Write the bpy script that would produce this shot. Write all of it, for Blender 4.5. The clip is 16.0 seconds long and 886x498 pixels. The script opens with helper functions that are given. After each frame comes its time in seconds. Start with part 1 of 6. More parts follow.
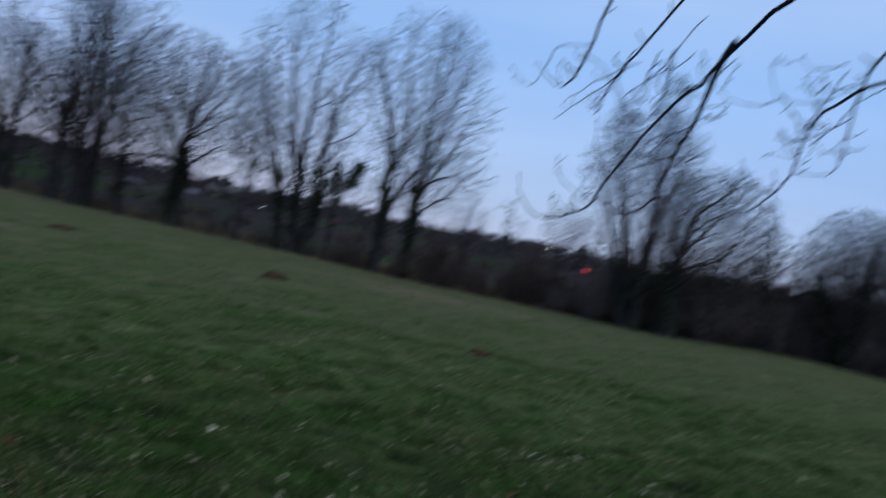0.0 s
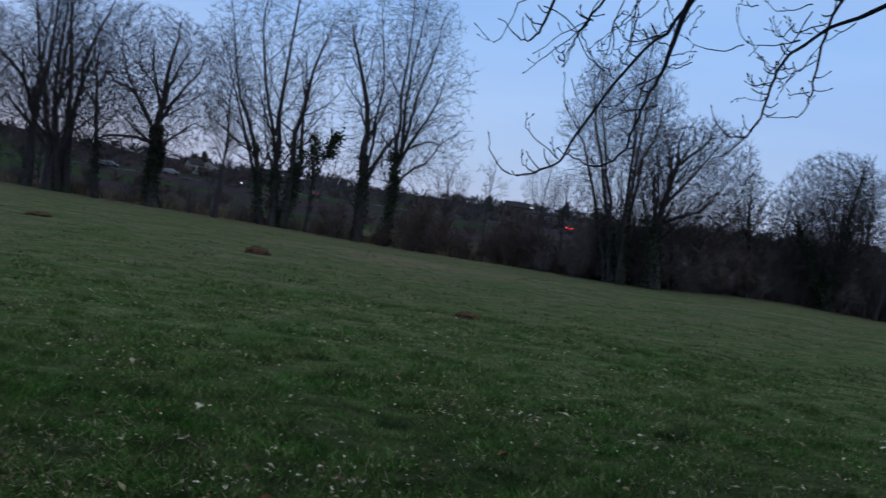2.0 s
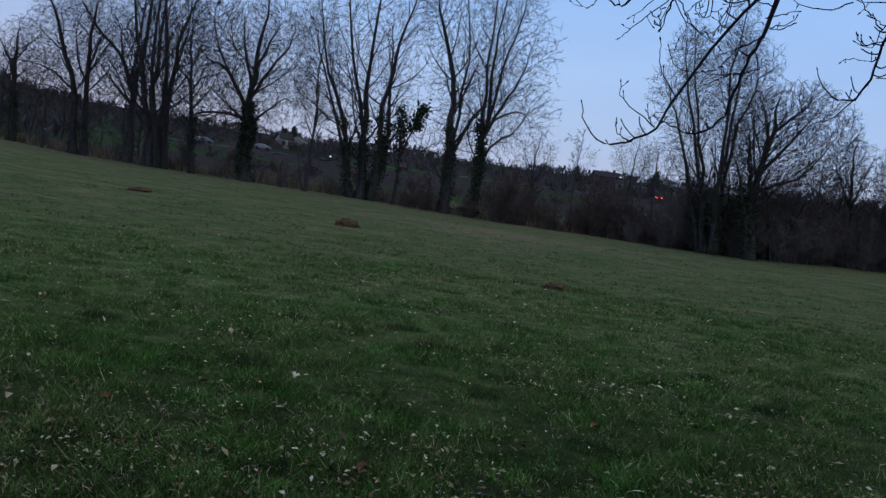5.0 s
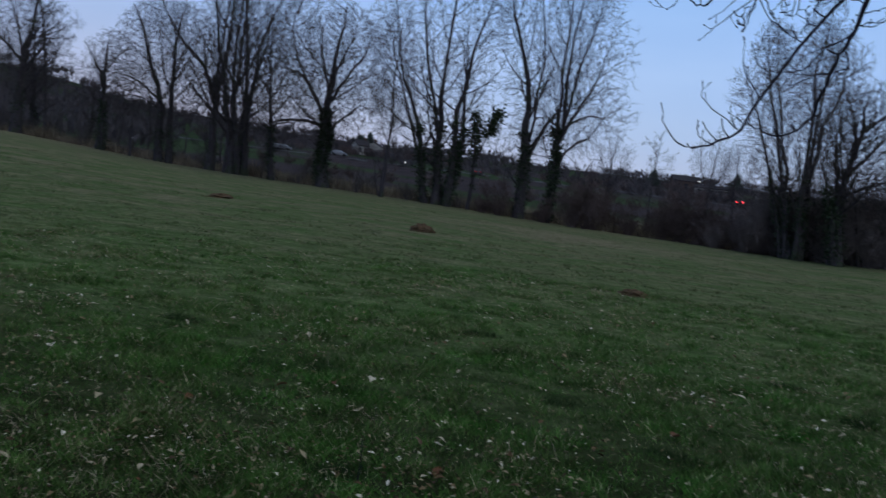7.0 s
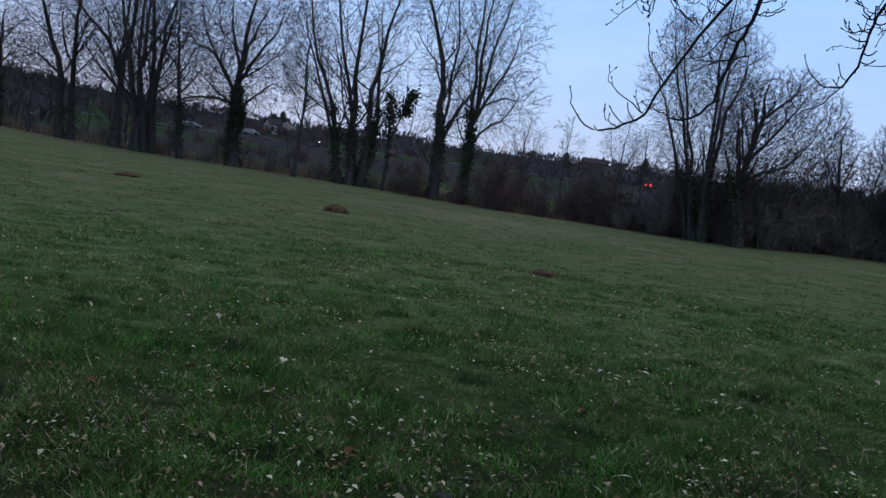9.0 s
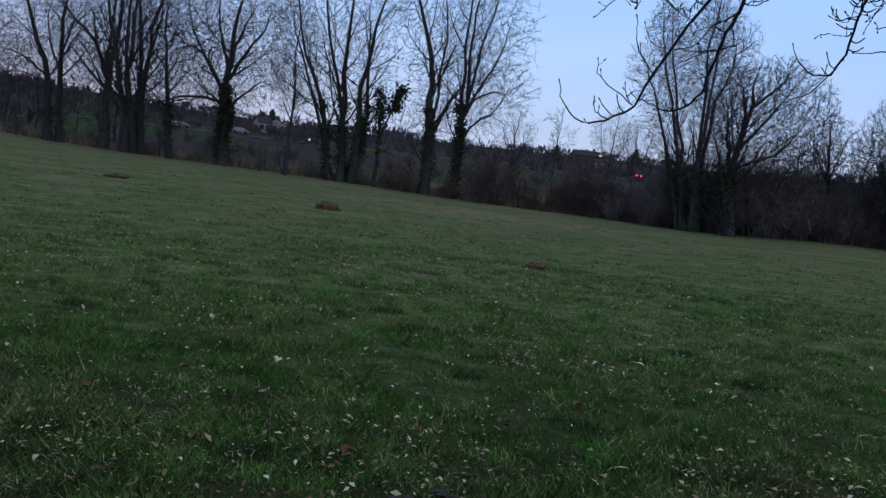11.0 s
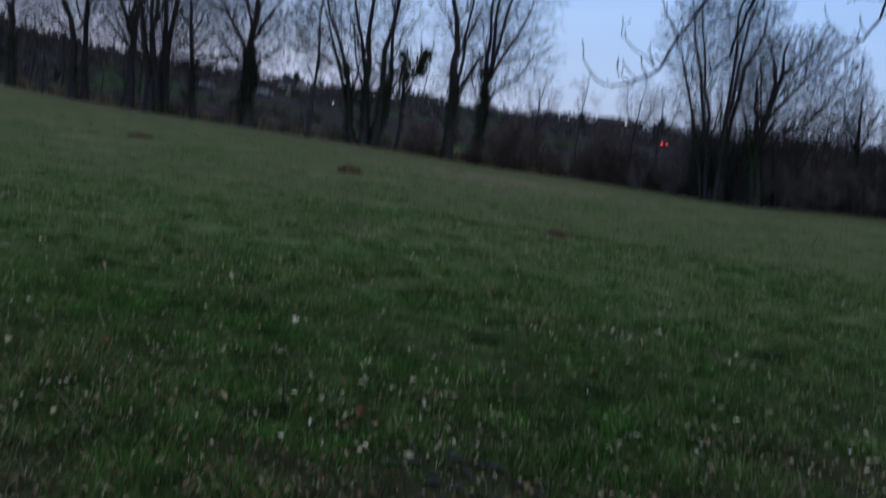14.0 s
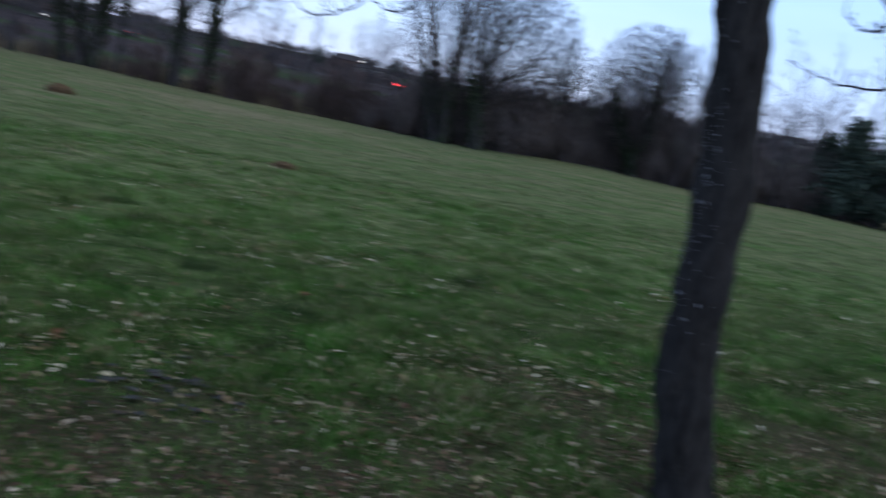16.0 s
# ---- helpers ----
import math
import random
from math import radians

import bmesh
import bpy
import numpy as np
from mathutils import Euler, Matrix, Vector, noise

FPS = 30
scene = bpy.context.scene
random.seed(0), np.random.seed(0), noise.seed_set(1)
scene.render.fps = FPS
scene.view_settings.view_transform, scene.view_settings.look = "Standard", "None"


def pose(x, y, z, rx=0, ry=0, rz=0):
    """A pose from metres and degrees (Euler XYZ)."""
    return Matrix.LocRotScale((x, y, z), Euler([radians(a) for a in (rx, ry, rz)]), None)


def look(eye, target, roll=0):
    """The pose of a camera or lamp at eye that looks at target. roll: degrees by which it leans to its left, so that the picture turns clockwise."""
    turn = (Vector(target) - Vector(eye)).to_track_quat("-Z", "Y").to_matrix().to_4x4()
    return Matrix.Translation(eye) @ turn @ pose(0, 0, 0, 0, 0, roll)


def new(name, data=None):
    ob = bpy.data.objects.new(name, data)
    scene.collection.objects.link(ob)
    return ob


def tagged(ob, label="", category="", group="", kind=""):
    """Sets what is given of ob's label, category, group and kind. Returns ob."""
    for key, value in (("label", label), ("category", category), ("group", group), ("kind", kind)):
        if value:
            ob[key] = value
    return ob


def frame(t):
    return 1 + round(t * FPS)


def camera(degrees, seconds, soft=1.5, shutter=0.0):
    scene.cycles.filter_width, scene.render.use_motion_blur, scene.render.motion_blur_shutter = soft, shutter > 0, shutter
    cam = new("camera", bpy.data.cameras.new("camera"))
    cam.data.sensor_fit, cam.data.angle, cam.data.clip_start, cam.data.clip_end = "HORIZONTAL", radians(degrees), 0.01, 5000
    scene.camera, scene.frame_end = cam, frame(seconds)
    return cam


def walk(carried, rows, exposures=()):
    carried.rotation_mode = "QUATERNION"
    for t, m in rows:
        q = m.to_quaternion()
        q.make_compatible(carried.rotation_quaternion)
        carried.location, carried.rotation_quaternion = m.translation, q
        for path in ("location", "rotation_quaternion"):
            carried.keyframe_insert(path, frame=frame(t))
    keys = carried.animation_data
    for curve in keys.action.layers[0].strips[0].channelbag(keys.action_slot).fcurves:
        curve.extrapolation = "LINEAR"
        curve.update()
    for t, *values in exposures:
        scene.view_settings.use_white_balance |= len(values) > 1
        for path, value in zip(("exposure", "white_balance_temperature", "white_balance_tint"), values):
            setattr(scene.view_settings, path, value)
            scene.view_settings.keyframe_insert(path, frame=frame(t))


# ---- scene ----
cam = camera(54.0, 16.0, soft=1.4, shutter=0.65)
PATH = [
    (0, (-0.025, -0.013, 1.605), (0.086, 1.984, 1.616), 11.2),
    (0.1, (0.009, 0.019, 1.591), (0.039, 2.018, 1.545), 10.6),
    (0.2, (-0.007, 0.036, 1.591), (-0.015, 2.034, 1.511), 10.0),
    (0.3, (-0.008, 0.018, 1.591), (-0.004, 2.017, 1.517), 9.6),
    (0.5, (0.009, 0.023, 1.598), (0.069, 2.021, 1.539), 8.3),
    (1, (0.023, 0.016, 1.601), (0.197, 2.008, 1.531), 6.9),
    (1.5, (0.021, 0.017, 1.597), (0.224, 2.005, 1.514), 8.1),
    (2, (0.019, 0.0, 1.599), (0.18, 1.992, 1.538), 8.0),
    (2.5, (0.006, -0.011, 1.598), (-0.006, 1.987, 1.51), 6.8),
    (3, (-0.01, -0.007, 1.596), (-0.137, 1.986, 1.48), 7.1),
    (3.5, (-0.012, -0.008, 1.595), (-0.077, 1.988, 1.482), 8.0),
    (4, (-0.006, 0.0, 1.594), (-0.032, 1.996, 1.47), 7.4),
    (6.5, (-0.007, 0.015, 1.599), (-0.09, 2.006, 1.43), 6.3),
    (7, (-0.015, 0.021, 1.595), (-0.214, 2.004, 1.433), 7.0),
    (7.5, (-0.019, 0.009, 1.596), (-0.259, 1.988, 1.442), 7.3),
    (8, (-0.004, 0.011, 1.596), (-0.057, 2.003, 1.427), 7.1),
    (8.5, (0.012, 0.018, 1.594), (0.105, 2.007, 1.408), 7.0),
    (9, (0.0, 0.008, 1.591), (0.001, 2.0, 1.411), 7.6),
    (11.5, (0.001, 0.017, 1.597), (0.022, 2.008, 1.406), 6.3),
    (12, (0.004, 0.013, 1.598), (0.016, 2.006, 1.422), 6.4),
    (12.5, (0.003, 0.009, 1.599), (0.022, 2.002, 1.434), 6.5),
    (13, (0.006, 0.008, 1.599), (0.039, 2.002, 1.444), 6.3),
    (13.5, (0.013, 0.013, 1.601), (0.039, 2.008, 1.452), 6.3),
    (13.9, (0.021, 0.068, 1.589), (0.003, 2.056, 1.369), 7.5),
    (14, (0.024, 0.05, 1.583), (0.003, 2.031, 1.309), 7.4),
    (14.1, (0.033, 0.059, 1.58), (0.03, 2.034, 1.259), 6.7),
    (14.4, (0.037, 0.014, 1.583), (0.152, 1.99, 1.296), 7.0),
    (14.5, (0.042, -0.03, 1.585), (0.182, 1.947, 1.318), 7.3),
    (14.6, (0.03, -0.07, 1.586), (0.154, 1.909, 1.324), 7.3),
    (14.9, (0.042, -0.156, 1.565), (0.028, 1.82, 1.257), 8.2),
    (15, (0.034, -0.191, 1.571), (-0.013, 1.781, 1.241), 8.2),
    (15.1, (0.035, -0.232, 1.574), (-0.011, 1.742, 1.255), 7.4),
    (15.2, (0.039, -0.278, 1.578), (0.025, 1.699, 1.279), 6.3),
    (15.4, (0.047, -0.293, 1.586), (0.169, 1.686, 1.328), 6.7),
    (15.5, (0.063, -0.275, 1.592), (0.252, 1.698, 1.326), 7.6),
    (15.6, (0.068, -0.246, 1.584), (0.319, 1.717, 1.294), 7.3),
    (15.7, (0.078, -0.212, 1.576), (0.413, 1.737, 1.278), 8.0),
    (15.8, (0.107, -0.187, 1.576), (0.528, 1.744, 1.268), 9.1),
    (15.9, (0.132, -0.174, 1.572), (0.635, 1.735, 1.252), 10.5),
    (16, (0.149, -0.167, 1.569), (0.741, 1.716, 1.25), 11.2),
]
EXPOSURES = [(0, -0.06), (4, -0.08), (7.5, -0.1), (8.0, -0.12), (8.5, 0.2), (11.5, 0.15), (13.5, 0.22), (14, -0.02), (14.5, 0.74), (15, 0.74), (15.5, 0.75), (16, 0.74)]
walk(cam, [(t, look(eye, target, roll)) for t, eye, target, roll in PATH], EXPOSURES)

# ---- world and light: dusk, the sun just gone behind the hill ----
world = bpy.data.worlds.new("dusk_sky")
scene.world = world
world.use_nodes = True
wn = world.node_tree
wn.nodes.clear()
sky = wn.nodes.new("ShaderNodeTexSky")
sky.sky_type = "NISHITA"
sky.sun_disc = False
sky.sun_elevation = radians(4)
sky.sun_rotation = radians(170)
sky.air_density, sky.dust_density, sky.ozone_density = 1.0, 0.6, 3.0
# a thin veil of cloud over the clear sky, lavender low down and bluer above
wtc = wn.nodes.new("ShaderNodeTexCoord")
wsep = wn.nodes.new("ShaderNodeSeparateXYZ")
wn.links.new(wtc.outputs["Generated"], wsep.inputs[0])
veil = wn.nodes.new("ShaderNodeValToRGB")
for e_, (p_, c_) in zip([veil.color_ramp.elements[0], veil.color_ramp.elements[1], veil.color_ramp.elements.new(0.08), veil.color_ramp.elements.new(0.2)],
                        [(0.0, (0.44, 0.52, 0.785)), (1.0, (0.365, 0.45, 0.63)), (0.10, (0.39, 0.52, 0.85)), (0.24, (0.31, 0.505, 0.905))]):
    e_.position, e_.color = p_, (*c_, 1)
wn.links.new(wsep.outputs["Z"], veil.inputs[0])
wmap = wn.nodes.new("ShaderNodeMapping")
wmap.inputs["Scale"].default_value = (1, 1, 5)
wn.links.new(wtc.outputs["Generated"], wmap.inputs[0])
wnoise = wn.nodes.new("ShaderNodeTexNoise")
wnoise.inputs["Scale"].default_value, wnoise.inputs["Detail"].default_value = 2.4, 5
wn.links.new(wmap.outputs[0], wnoise.inputs["Vector"])
wcl = wn.nodes.new("ShaderNodeValToRGB")
wcl.color_ramp.elements[0].position, wcl.color_ramp.elements[0].color = 0.3, (0.90, 0.92, 0.95, 1)
wcl.color_ramp.elements[1].position, wcl.color_ramp.elements[1].color = 0.7, (1.08, 1.05, 1.02, 1)
wn.links.new(wnoise.outputs[0], wcl.inputs[0])
wmul = wn.nodes.new("ShaderNodeMix")
wmul.data_type, wmul.blend_type = "RGBA", "MULTIPLY"
wmul.inputs[0].default_value = 1.0
# the afterglow: paler and pinker low down on the side where the sun has set
glow = wn.nodes.new("ShaderNodeValToRGB")
glow.color_ramp.elements[0].position, glow.color_ramp.elements[0].color = 0.0, (0.49, 0.48, 0.70, 1)
glow.color_ramp.elements[1].position, glow.color_ramp.elements[1].color = 0.22, (0.325, 0.49, 0.85, 1)
wn.links.new(wsep.outputs["Z"], glow.inputs[0])
wside = wn.nodes.new("ShaderNodeMapRange")
wside.inputs["From Min"].default_value, wside.inputs["From Max"].default_value = 0.12, -0.45
wn.links.new(wsep.outputs["X"], wside.inputs[0])
wveil = wn.nodes.new("ShaderNodeMix")
wveil.data_type = "RGBA"
wn.links.new(wside.outputs[0], wveil.inputs[0])
wn.links.new(veil.outputs[0], wveil.inputs[6])
wn.links.new(glow.outputs[0], wveil.inputs[7])
wn.links.new(wveil.outputs[2], wmul.inputs[6])
wn.links.new(wcl.outputs[0], wmul.inputs[7])
wdim = wn.nodes.new("ShaderNodeMix")
wdim.data_type = "RGBA"
wdim.inputs[0].default_value = 0.95
wn.links.new(wmul.outputs[2], wdim.inputs[7])
bg = wn.nodes.new("ShaderNodeBackground")
bg.inputs["Strength"].default_value = 1.0
wo = wn.nodes.new("ShaderNodeOutputWorld")
wn.links.new(sky.outputs[0], wdim.inputs[6])
wn.links.new(wdim.outputs[2], bg.inputs["Color"])
wn.links.new(bg.outputs[0], wo.inputs["Surface"])


# ---- materials ----
def principled(name, rough=0.8):
    m = bpy.data.materials.new(name)
    m.use_nodes = True
    nt = m.node_tree
    b = nt.nodes["Principled BSDF"]
    b.inputs["Roughness"].default_value = rough
    b.inputs["Specular IOR Level"].default_value = 0.06
    return m, nt, b


def noise_node(nt, scale, detail=4.0, rough=0.6, stretch=None):
    tc = nt.nodes.new("ShaderNodeTexCoord")
    n = nt.nodes.new("ShaderNodeTexNoise")
    n.inputs["Scale"].default_value = scale
    n.inputs["Detail"].default_value = detail
    n.inputs["Roughness"].default_value = rough
    if stretch:
        mp = nt.nodes.new("ShaderNodeMapping")
        mp.inputs["Scale"].default_value = stretch
        nt.links.new(tc.outputs["Object"], mp.inputs[0])
        nt.links.new(mp.outputs[0], n.inputs["Vector"])
    else:
        nt.links.new(tc.outputs["Object"], n.inputs["Vector"])
    return n


def ramp_node(nt, src, stops):
    r = nt.nodes.new("ShaderNodeValToRGB")
    el = r.color_ramp.elements
    while len(el) < len(stops):
        el.new(0.5)
    for e, (p, c) in zip(el, stops):
        e.position, e.color = p, (*c, 1)
    nt.links.new(src, r.inputs[0])
    return r


def mix_node(nt, a, b, fac):
    m = nt.nodes.new("ShaderNodeMix")
    m.data_type = "RGBA"
    nt.links.new(fac, m.inputs[0])
    nt.links.new(a, m.inputs[6])
    nt.links.new(b, m.inputs[7])
    return m.outputs[2]


def bump_node(nt, b, src, strength, dist):
    bp = nt.nodes.new("ShaderNodeBump")
    bp.inputs["Strength"].default_value = strength
    bp.inputs["Distance"].default_value = dist
    nt.links.new(src, bp.inputs["Height"])
    nt.links.new(bp.outputs[0], b.inputs["Normal"])


def bark_mat(name, dark, light, scale, moss=None):
    m, nt, b = principled(name, 0.9)
    n = noise_node(nt, scale, 5, 0.65, (1, 1, 0.25))
    c = ramp_node(nt, n.outputs[0], [(0.3, dark), (0.7, light)]).outputs[0]
    if moss:
        n2 = noise_node(nt, scale * 0.12, 3)
        f = ramp_node(nt, n2.outputs[0], [(0.52, (0, 0, 0)), (0.66, (1, 1, 1))]).outputs[0]
        g = nt.nodes.new("ShaderNodeRGB")
        g.outputs[0].default_value = (*moss, 1)
        c = mix_node(nt, c, g.outputs[0], f)
    nt.links.new(c, b.inputs["Base Color"])
    bump_node(nt, b, n.outputs[0], 0.7, 0.02)
    return m


def island_mat(name, stops, rough=0.7, patch=(40, 0.75, 1.2), broad=None):
    m, nt, b = principled(name, rough)
    g = nt.nodes.new("ShaderNodeNewGeometry")
    r = ramp_node(nt, g.outputs["Random Per Island"], stops)
    b.inputs["Specular IOR Level"].default_value = 0.03
    n = noise_node(nt, patch[0], 4, 0.65)
    v = ramp_node(nt, n.outputs[0], [(0.3, (patch[1],) * 3), (0.7, (patch[2],) * 3)])
    mm = nt.nodes.new("ShaderNodeMix")
    mm.data_type, mm.blend_type = "RGBA", "MULTIPLY"
    mm.inputs[0].default_value = 1.0
    nt.links.new(r.outputs[0], mm.inputs[6])
    nt.links.new(v.outputs[0], mm.inputs[7])
    c = mm.outputs[2]
    if broad:
        n2 = noise_node(nt, broad[0], 4, 0.65)
        v2 = ramp_node(nt, n2.outputs[0], [(0.36, broad[1]), (0.64, broad[2])])
        m2 = nt.nodes.new("ShaderNodeMix")
        m2.data_type, m2.blend_type = "RGBA", "MULTIPLY"
        m2.inputs[0].default_value = 1.0
        nt.links.new(c, m2.inputs[6])
        nt.links.new(v2.outputs[0], m2.inputs[7])
        c = m2.outputs[2]
    nt.links.new(c, b.inputs["Base Color"])
    return m


def plain_mat(name, c, rough=0.6, metal=0.0, grain=8.0, depth=0.12):
    m, nt, b = principled(name, rough)
    n = noise_node(nt, grain, 4)
    lo, hi = tuple(v * (1 - depth) for v in c), tuple(v * (1 + depth) for v in c)
    nt.links.new(ramp_node(nt, n.outputs[0], [(0.3, lo), (0.7, hi)]).outputs[0], b.inputs["Base Color"])
    b.inputs["Metallic"].default_value = metal
    return m


def glow_mat(name, c, strength):
    m, nt, b = principled(name, 0.4)
    b.inputs["Base Color"].default_value = (*c, 1)
    b.inputs["Emission Color"].default_value = (*c, 1)
    b.inputs["Emission Strength"].default_value = strength
    return m


def ground_mat():
    """Meadow turf, going over to fields and woods on the hillside far off."""
    m, nt, b = principled("meadow_turf", 0.95)
    b.inputs["Specular IOR Level"].default_value = 0.0
    fine = noise_node(nt, 11.0, 8, 0.82)
    green = ramp_node(nt, fine.outputs[0], [(0.3, (0.026, 0.046, 0.017)), (0.5, (0.056, 0.092, 0.033)), (0.7, (0.100, 0.136, 0.060))]).outputs[0]
    dry = ramp_node(nt, fine.outputs[0], [(0.3, (0.068, 0.066, 0.040)), (0.7, (0.19, 0.172, 0.108))]).outputs[0]
    big = noise_node(nt, 0.5, 6, 0.75, (0.7, 1.1, 1))
    # short-cropped and yellower further out
    geo0 = nt.nodes.new("ShaderNodeNewGeometry")
    sep0 = nt.nodes.new("ShaderNodeSeparateXYZ")
    nt.links.new(geo0.outputs["Position"], sep0.inputs[0])
    out = nt.nodes.new("ShaderNodeMapRange")
    out.inputs["From Min"].default_value, out.inputs["From Max"].default_value = 6, 26
    out.inputs["To Min"].default_value, out.inputs["To Max"].default_value = 0.25, 1.0
    nt.links.new(sep0.outputs["Y"], out.inputs[0])
    worn = nt.nodes.new("ShaderNodeMath")
    worn.operation = "MULTIPLY"
    nt.links.new(ramp_node(nt, big.outputs[0], [(0.38, (0.0, 0.0, 0.0)), (0.62, (0.9, 0.9, 0.9))]).outputs[0], worn.inputs[0])
    nt.links.new(out.outputs[0], worn.inputs[1])
    rim = nt.nodes.new("ShaderNodeMapRange")
    rim.inputs["From Min"].default_value, rim.inputs["From Max"].default_value = 34, 58
    rim.inputs["To Min"].default_value, rim.inputs["To Max"].default_value = 0.0, 0.95
    nt.links.new(sep0.outputs["Y"], rim.inputs[0])
    most = nt.nodes.new("ShaderNodeMath")
    most.operation = "MAXIMUM"
    nt.links.new(worn.outputs[0], most.inputs[0])
    nt.links.new(rim.outputs[0], most.inputs[1])
    place = nt.nodes.new("ShaderNodeMapping")
    place.vector_type = "TEXTURE"
    place.inputs["Location"].default_value = (1.5, 36, 0)
    place.inputs["Scale"].default_value = (11, 11, 11)
    nt.links.new(geo0.outputs["Position"], place.inputs[0])
    ball = nt.nodes.new("ShaderNodeTexGradient")
    ball.gradient_type = "SPHERICAL"
    nt.links.new(place.outputs[0], ball.inputs[0])
    grazed = nt.nodes.new("ShaderNodeMath")
    grazed.operation = "MULTIPLY"
    nt.links.new(ball.outputs[0], grazed.inputs[0])
    nt.links.new(ramp_node(nt, big.outputs[0], [(0.36, (0.5, 0.5, 0.5)), (0.58, (1.7, 1.7, 1.7))]).outputs[0], grazed.inputs[1])
    most2 = nt.nodes.new("ShaderNodeMath")
    most2.operation = "MAXIMUM"
    most2.use_clamp = True
    nt.links.new(most.outputs[0], most2.inputs[0])
    nt.links.new(grazed.outputs[0], most2.inputs[1])
    c = mix_node(nt, green, dry, most2.outputs[0])
    # dark soil near by, with the shade between the blades put into its colour
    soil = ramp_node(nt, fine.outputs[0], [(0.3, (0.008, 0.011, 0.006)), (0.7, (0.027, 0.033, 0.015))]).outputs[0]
    near_shade = nt.nodes.new("ShaderNodeMapRange")
    near_shade.inputs["From Min"].default_value, near_shade.inputs["From Max"].default_value = 9.5, 4.5
    near_shade.inputs["To Min"].default_value, near_shade.inputs["To Max"].default_value = 0.0, 0.95
    nt.links.new(sep0.outputs["Y"], near_shade.inputs[0])
    c = mix_node(nt, c, soil, near_shade.outputs[0])
    tuft = noise_node(nt, 2.6, 5, 0.7, (0.7, 1.3, 1))
    tv = ramp_node(nt, tuft.outputs[0], [(0.34, (0.46, 0.54, 0.46)), (0.66, (1.48, 1.40, 1.38))])
    tm = nt.nodes.new("ShaderNodeMix")
    tm.data_type, tm.blend_type = "RGBA", "MULTIPLY"
    even = nt.nodes.new("ShaderNodeMapRange")
    even.inputs["From Min"].default_value, even.inputs["From Max"].default_value = 8, 30
    even.inputs["To Min"].default_value, even.inputs["To Max"].default_value = 1.0, 0.55
    nt.links.new(sep0.outputs["Y"], even.inputs[0])
    nt.links.new(even.outputs[0], tm.inputs[0])
    nt.links.new(c, tm.inputs[6])
    nt.links.new(tv.outputs[0], tm.inputs[7])
    c = tm.outputs[2]
    # hillside: woods, hedges and green fields
    geo = nt.nodes.new("ShaderNodeNewGeometry")
    sep = nt.nodes.new("ShaderNodeSeparateXYZ")
    nt.links.new(geo.outputs["Position"], sep.inputs[0])
    patch = noise_node(nt, 0.016, 3, 0.5)
    wood = noise_node(nt, 0.25, 6, 0.75)
    woodc = ramp_node(nt, wood.outputs[0], [(0.3, (0.024, 0.021, 0.023)), (0.7, (0.056, 0.048, 0.050))]).outputs[0]
    fieldc = ramp_node(nt, wood.outputs[0], [(0.3, (0.022, 0.037, 0.019)), (0.7, (0.042, 0.060, 0.032))]).outputs[0]
    hill = mix_node(nt, woodc, fieldc, ramp_node(nt, patch.outputs[0], [(0.49, (0, 0, 0)), (0.53, (1, 1, 1))]).outputs[0])
    far = nt.nodes.new("ShaderNodeMapRange")
    far.inputs["From Min"].default_value, far.inputs["From Max"].default_value = 84, 104
    nt.links.new(sep.outputs["Y"], far.inputs[0])
    c = mix_node(nt, c, hill, far.outputs[0])
    # leaf litter and trodden earth under the overhanging tree
    litter = noise_node(nt, 22.0, 6, 0.75)
    earth = ramp_node(nt, litter.outputs[0], [(0.3, (0.022, 0.018, 0.014)), (0.5, (0.056, 0.043, 0.031)), (0.72, (0.125, 0.095, 0.068))]).outputs[0]
    edge = noise_node(nt, 1.3, 4, 0.6)
    mad = nt.nodes.new("ShaderNodeMath")
    mad.operation = "MULTIPLY_ADD"
    nt.links.new(edge.outputs[0], mad.inputs[0])
    mad.inputs[1].default_value = -2.2
    nt.links.new(sep.outputs["Y"], mad.inputs[2])
    mad2 = nt.nodes.new("ShaderNodeMath")
    mad2.operation = "MULTIPLY_ADD"
    side = nt.nodes.new("ShaderNodeMath")
    side.operation = "MINIMUM"
    side.inputs[1].default_value = 2.6
    nt.links.new(sep.outputs["X"], side.inputs[0])
    nt.links.new(side.outputs[0], mad2.inputs[0])
    mad2.inputs[1].default_value = -0.35
    nt.links.new(mad.outputs[0], mad2.inputs[2])
    near = nt.nodes.new("ShaderNodeMapRange")
    near.inputs["From Min"].default_value, near.inputs["From Max"].default_value = 3.3, 2.1
    nt.links.new(mad2.outputs[0], near.inputs[0])
    half = nt.nodes.new("ShaderNodeMath")
    half.operation = "MULTIPLY"
    half.inputs[1].default_value = 0.5
    nt.links.new(near.outputs[0], half.inputs[0])
    c = mix_node(nt, c, earth, half.outputs[0])
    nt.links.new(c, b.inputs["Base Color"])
    bump_node(nt, b, fine.outputs[0], 0.4, 0.04)
    return m


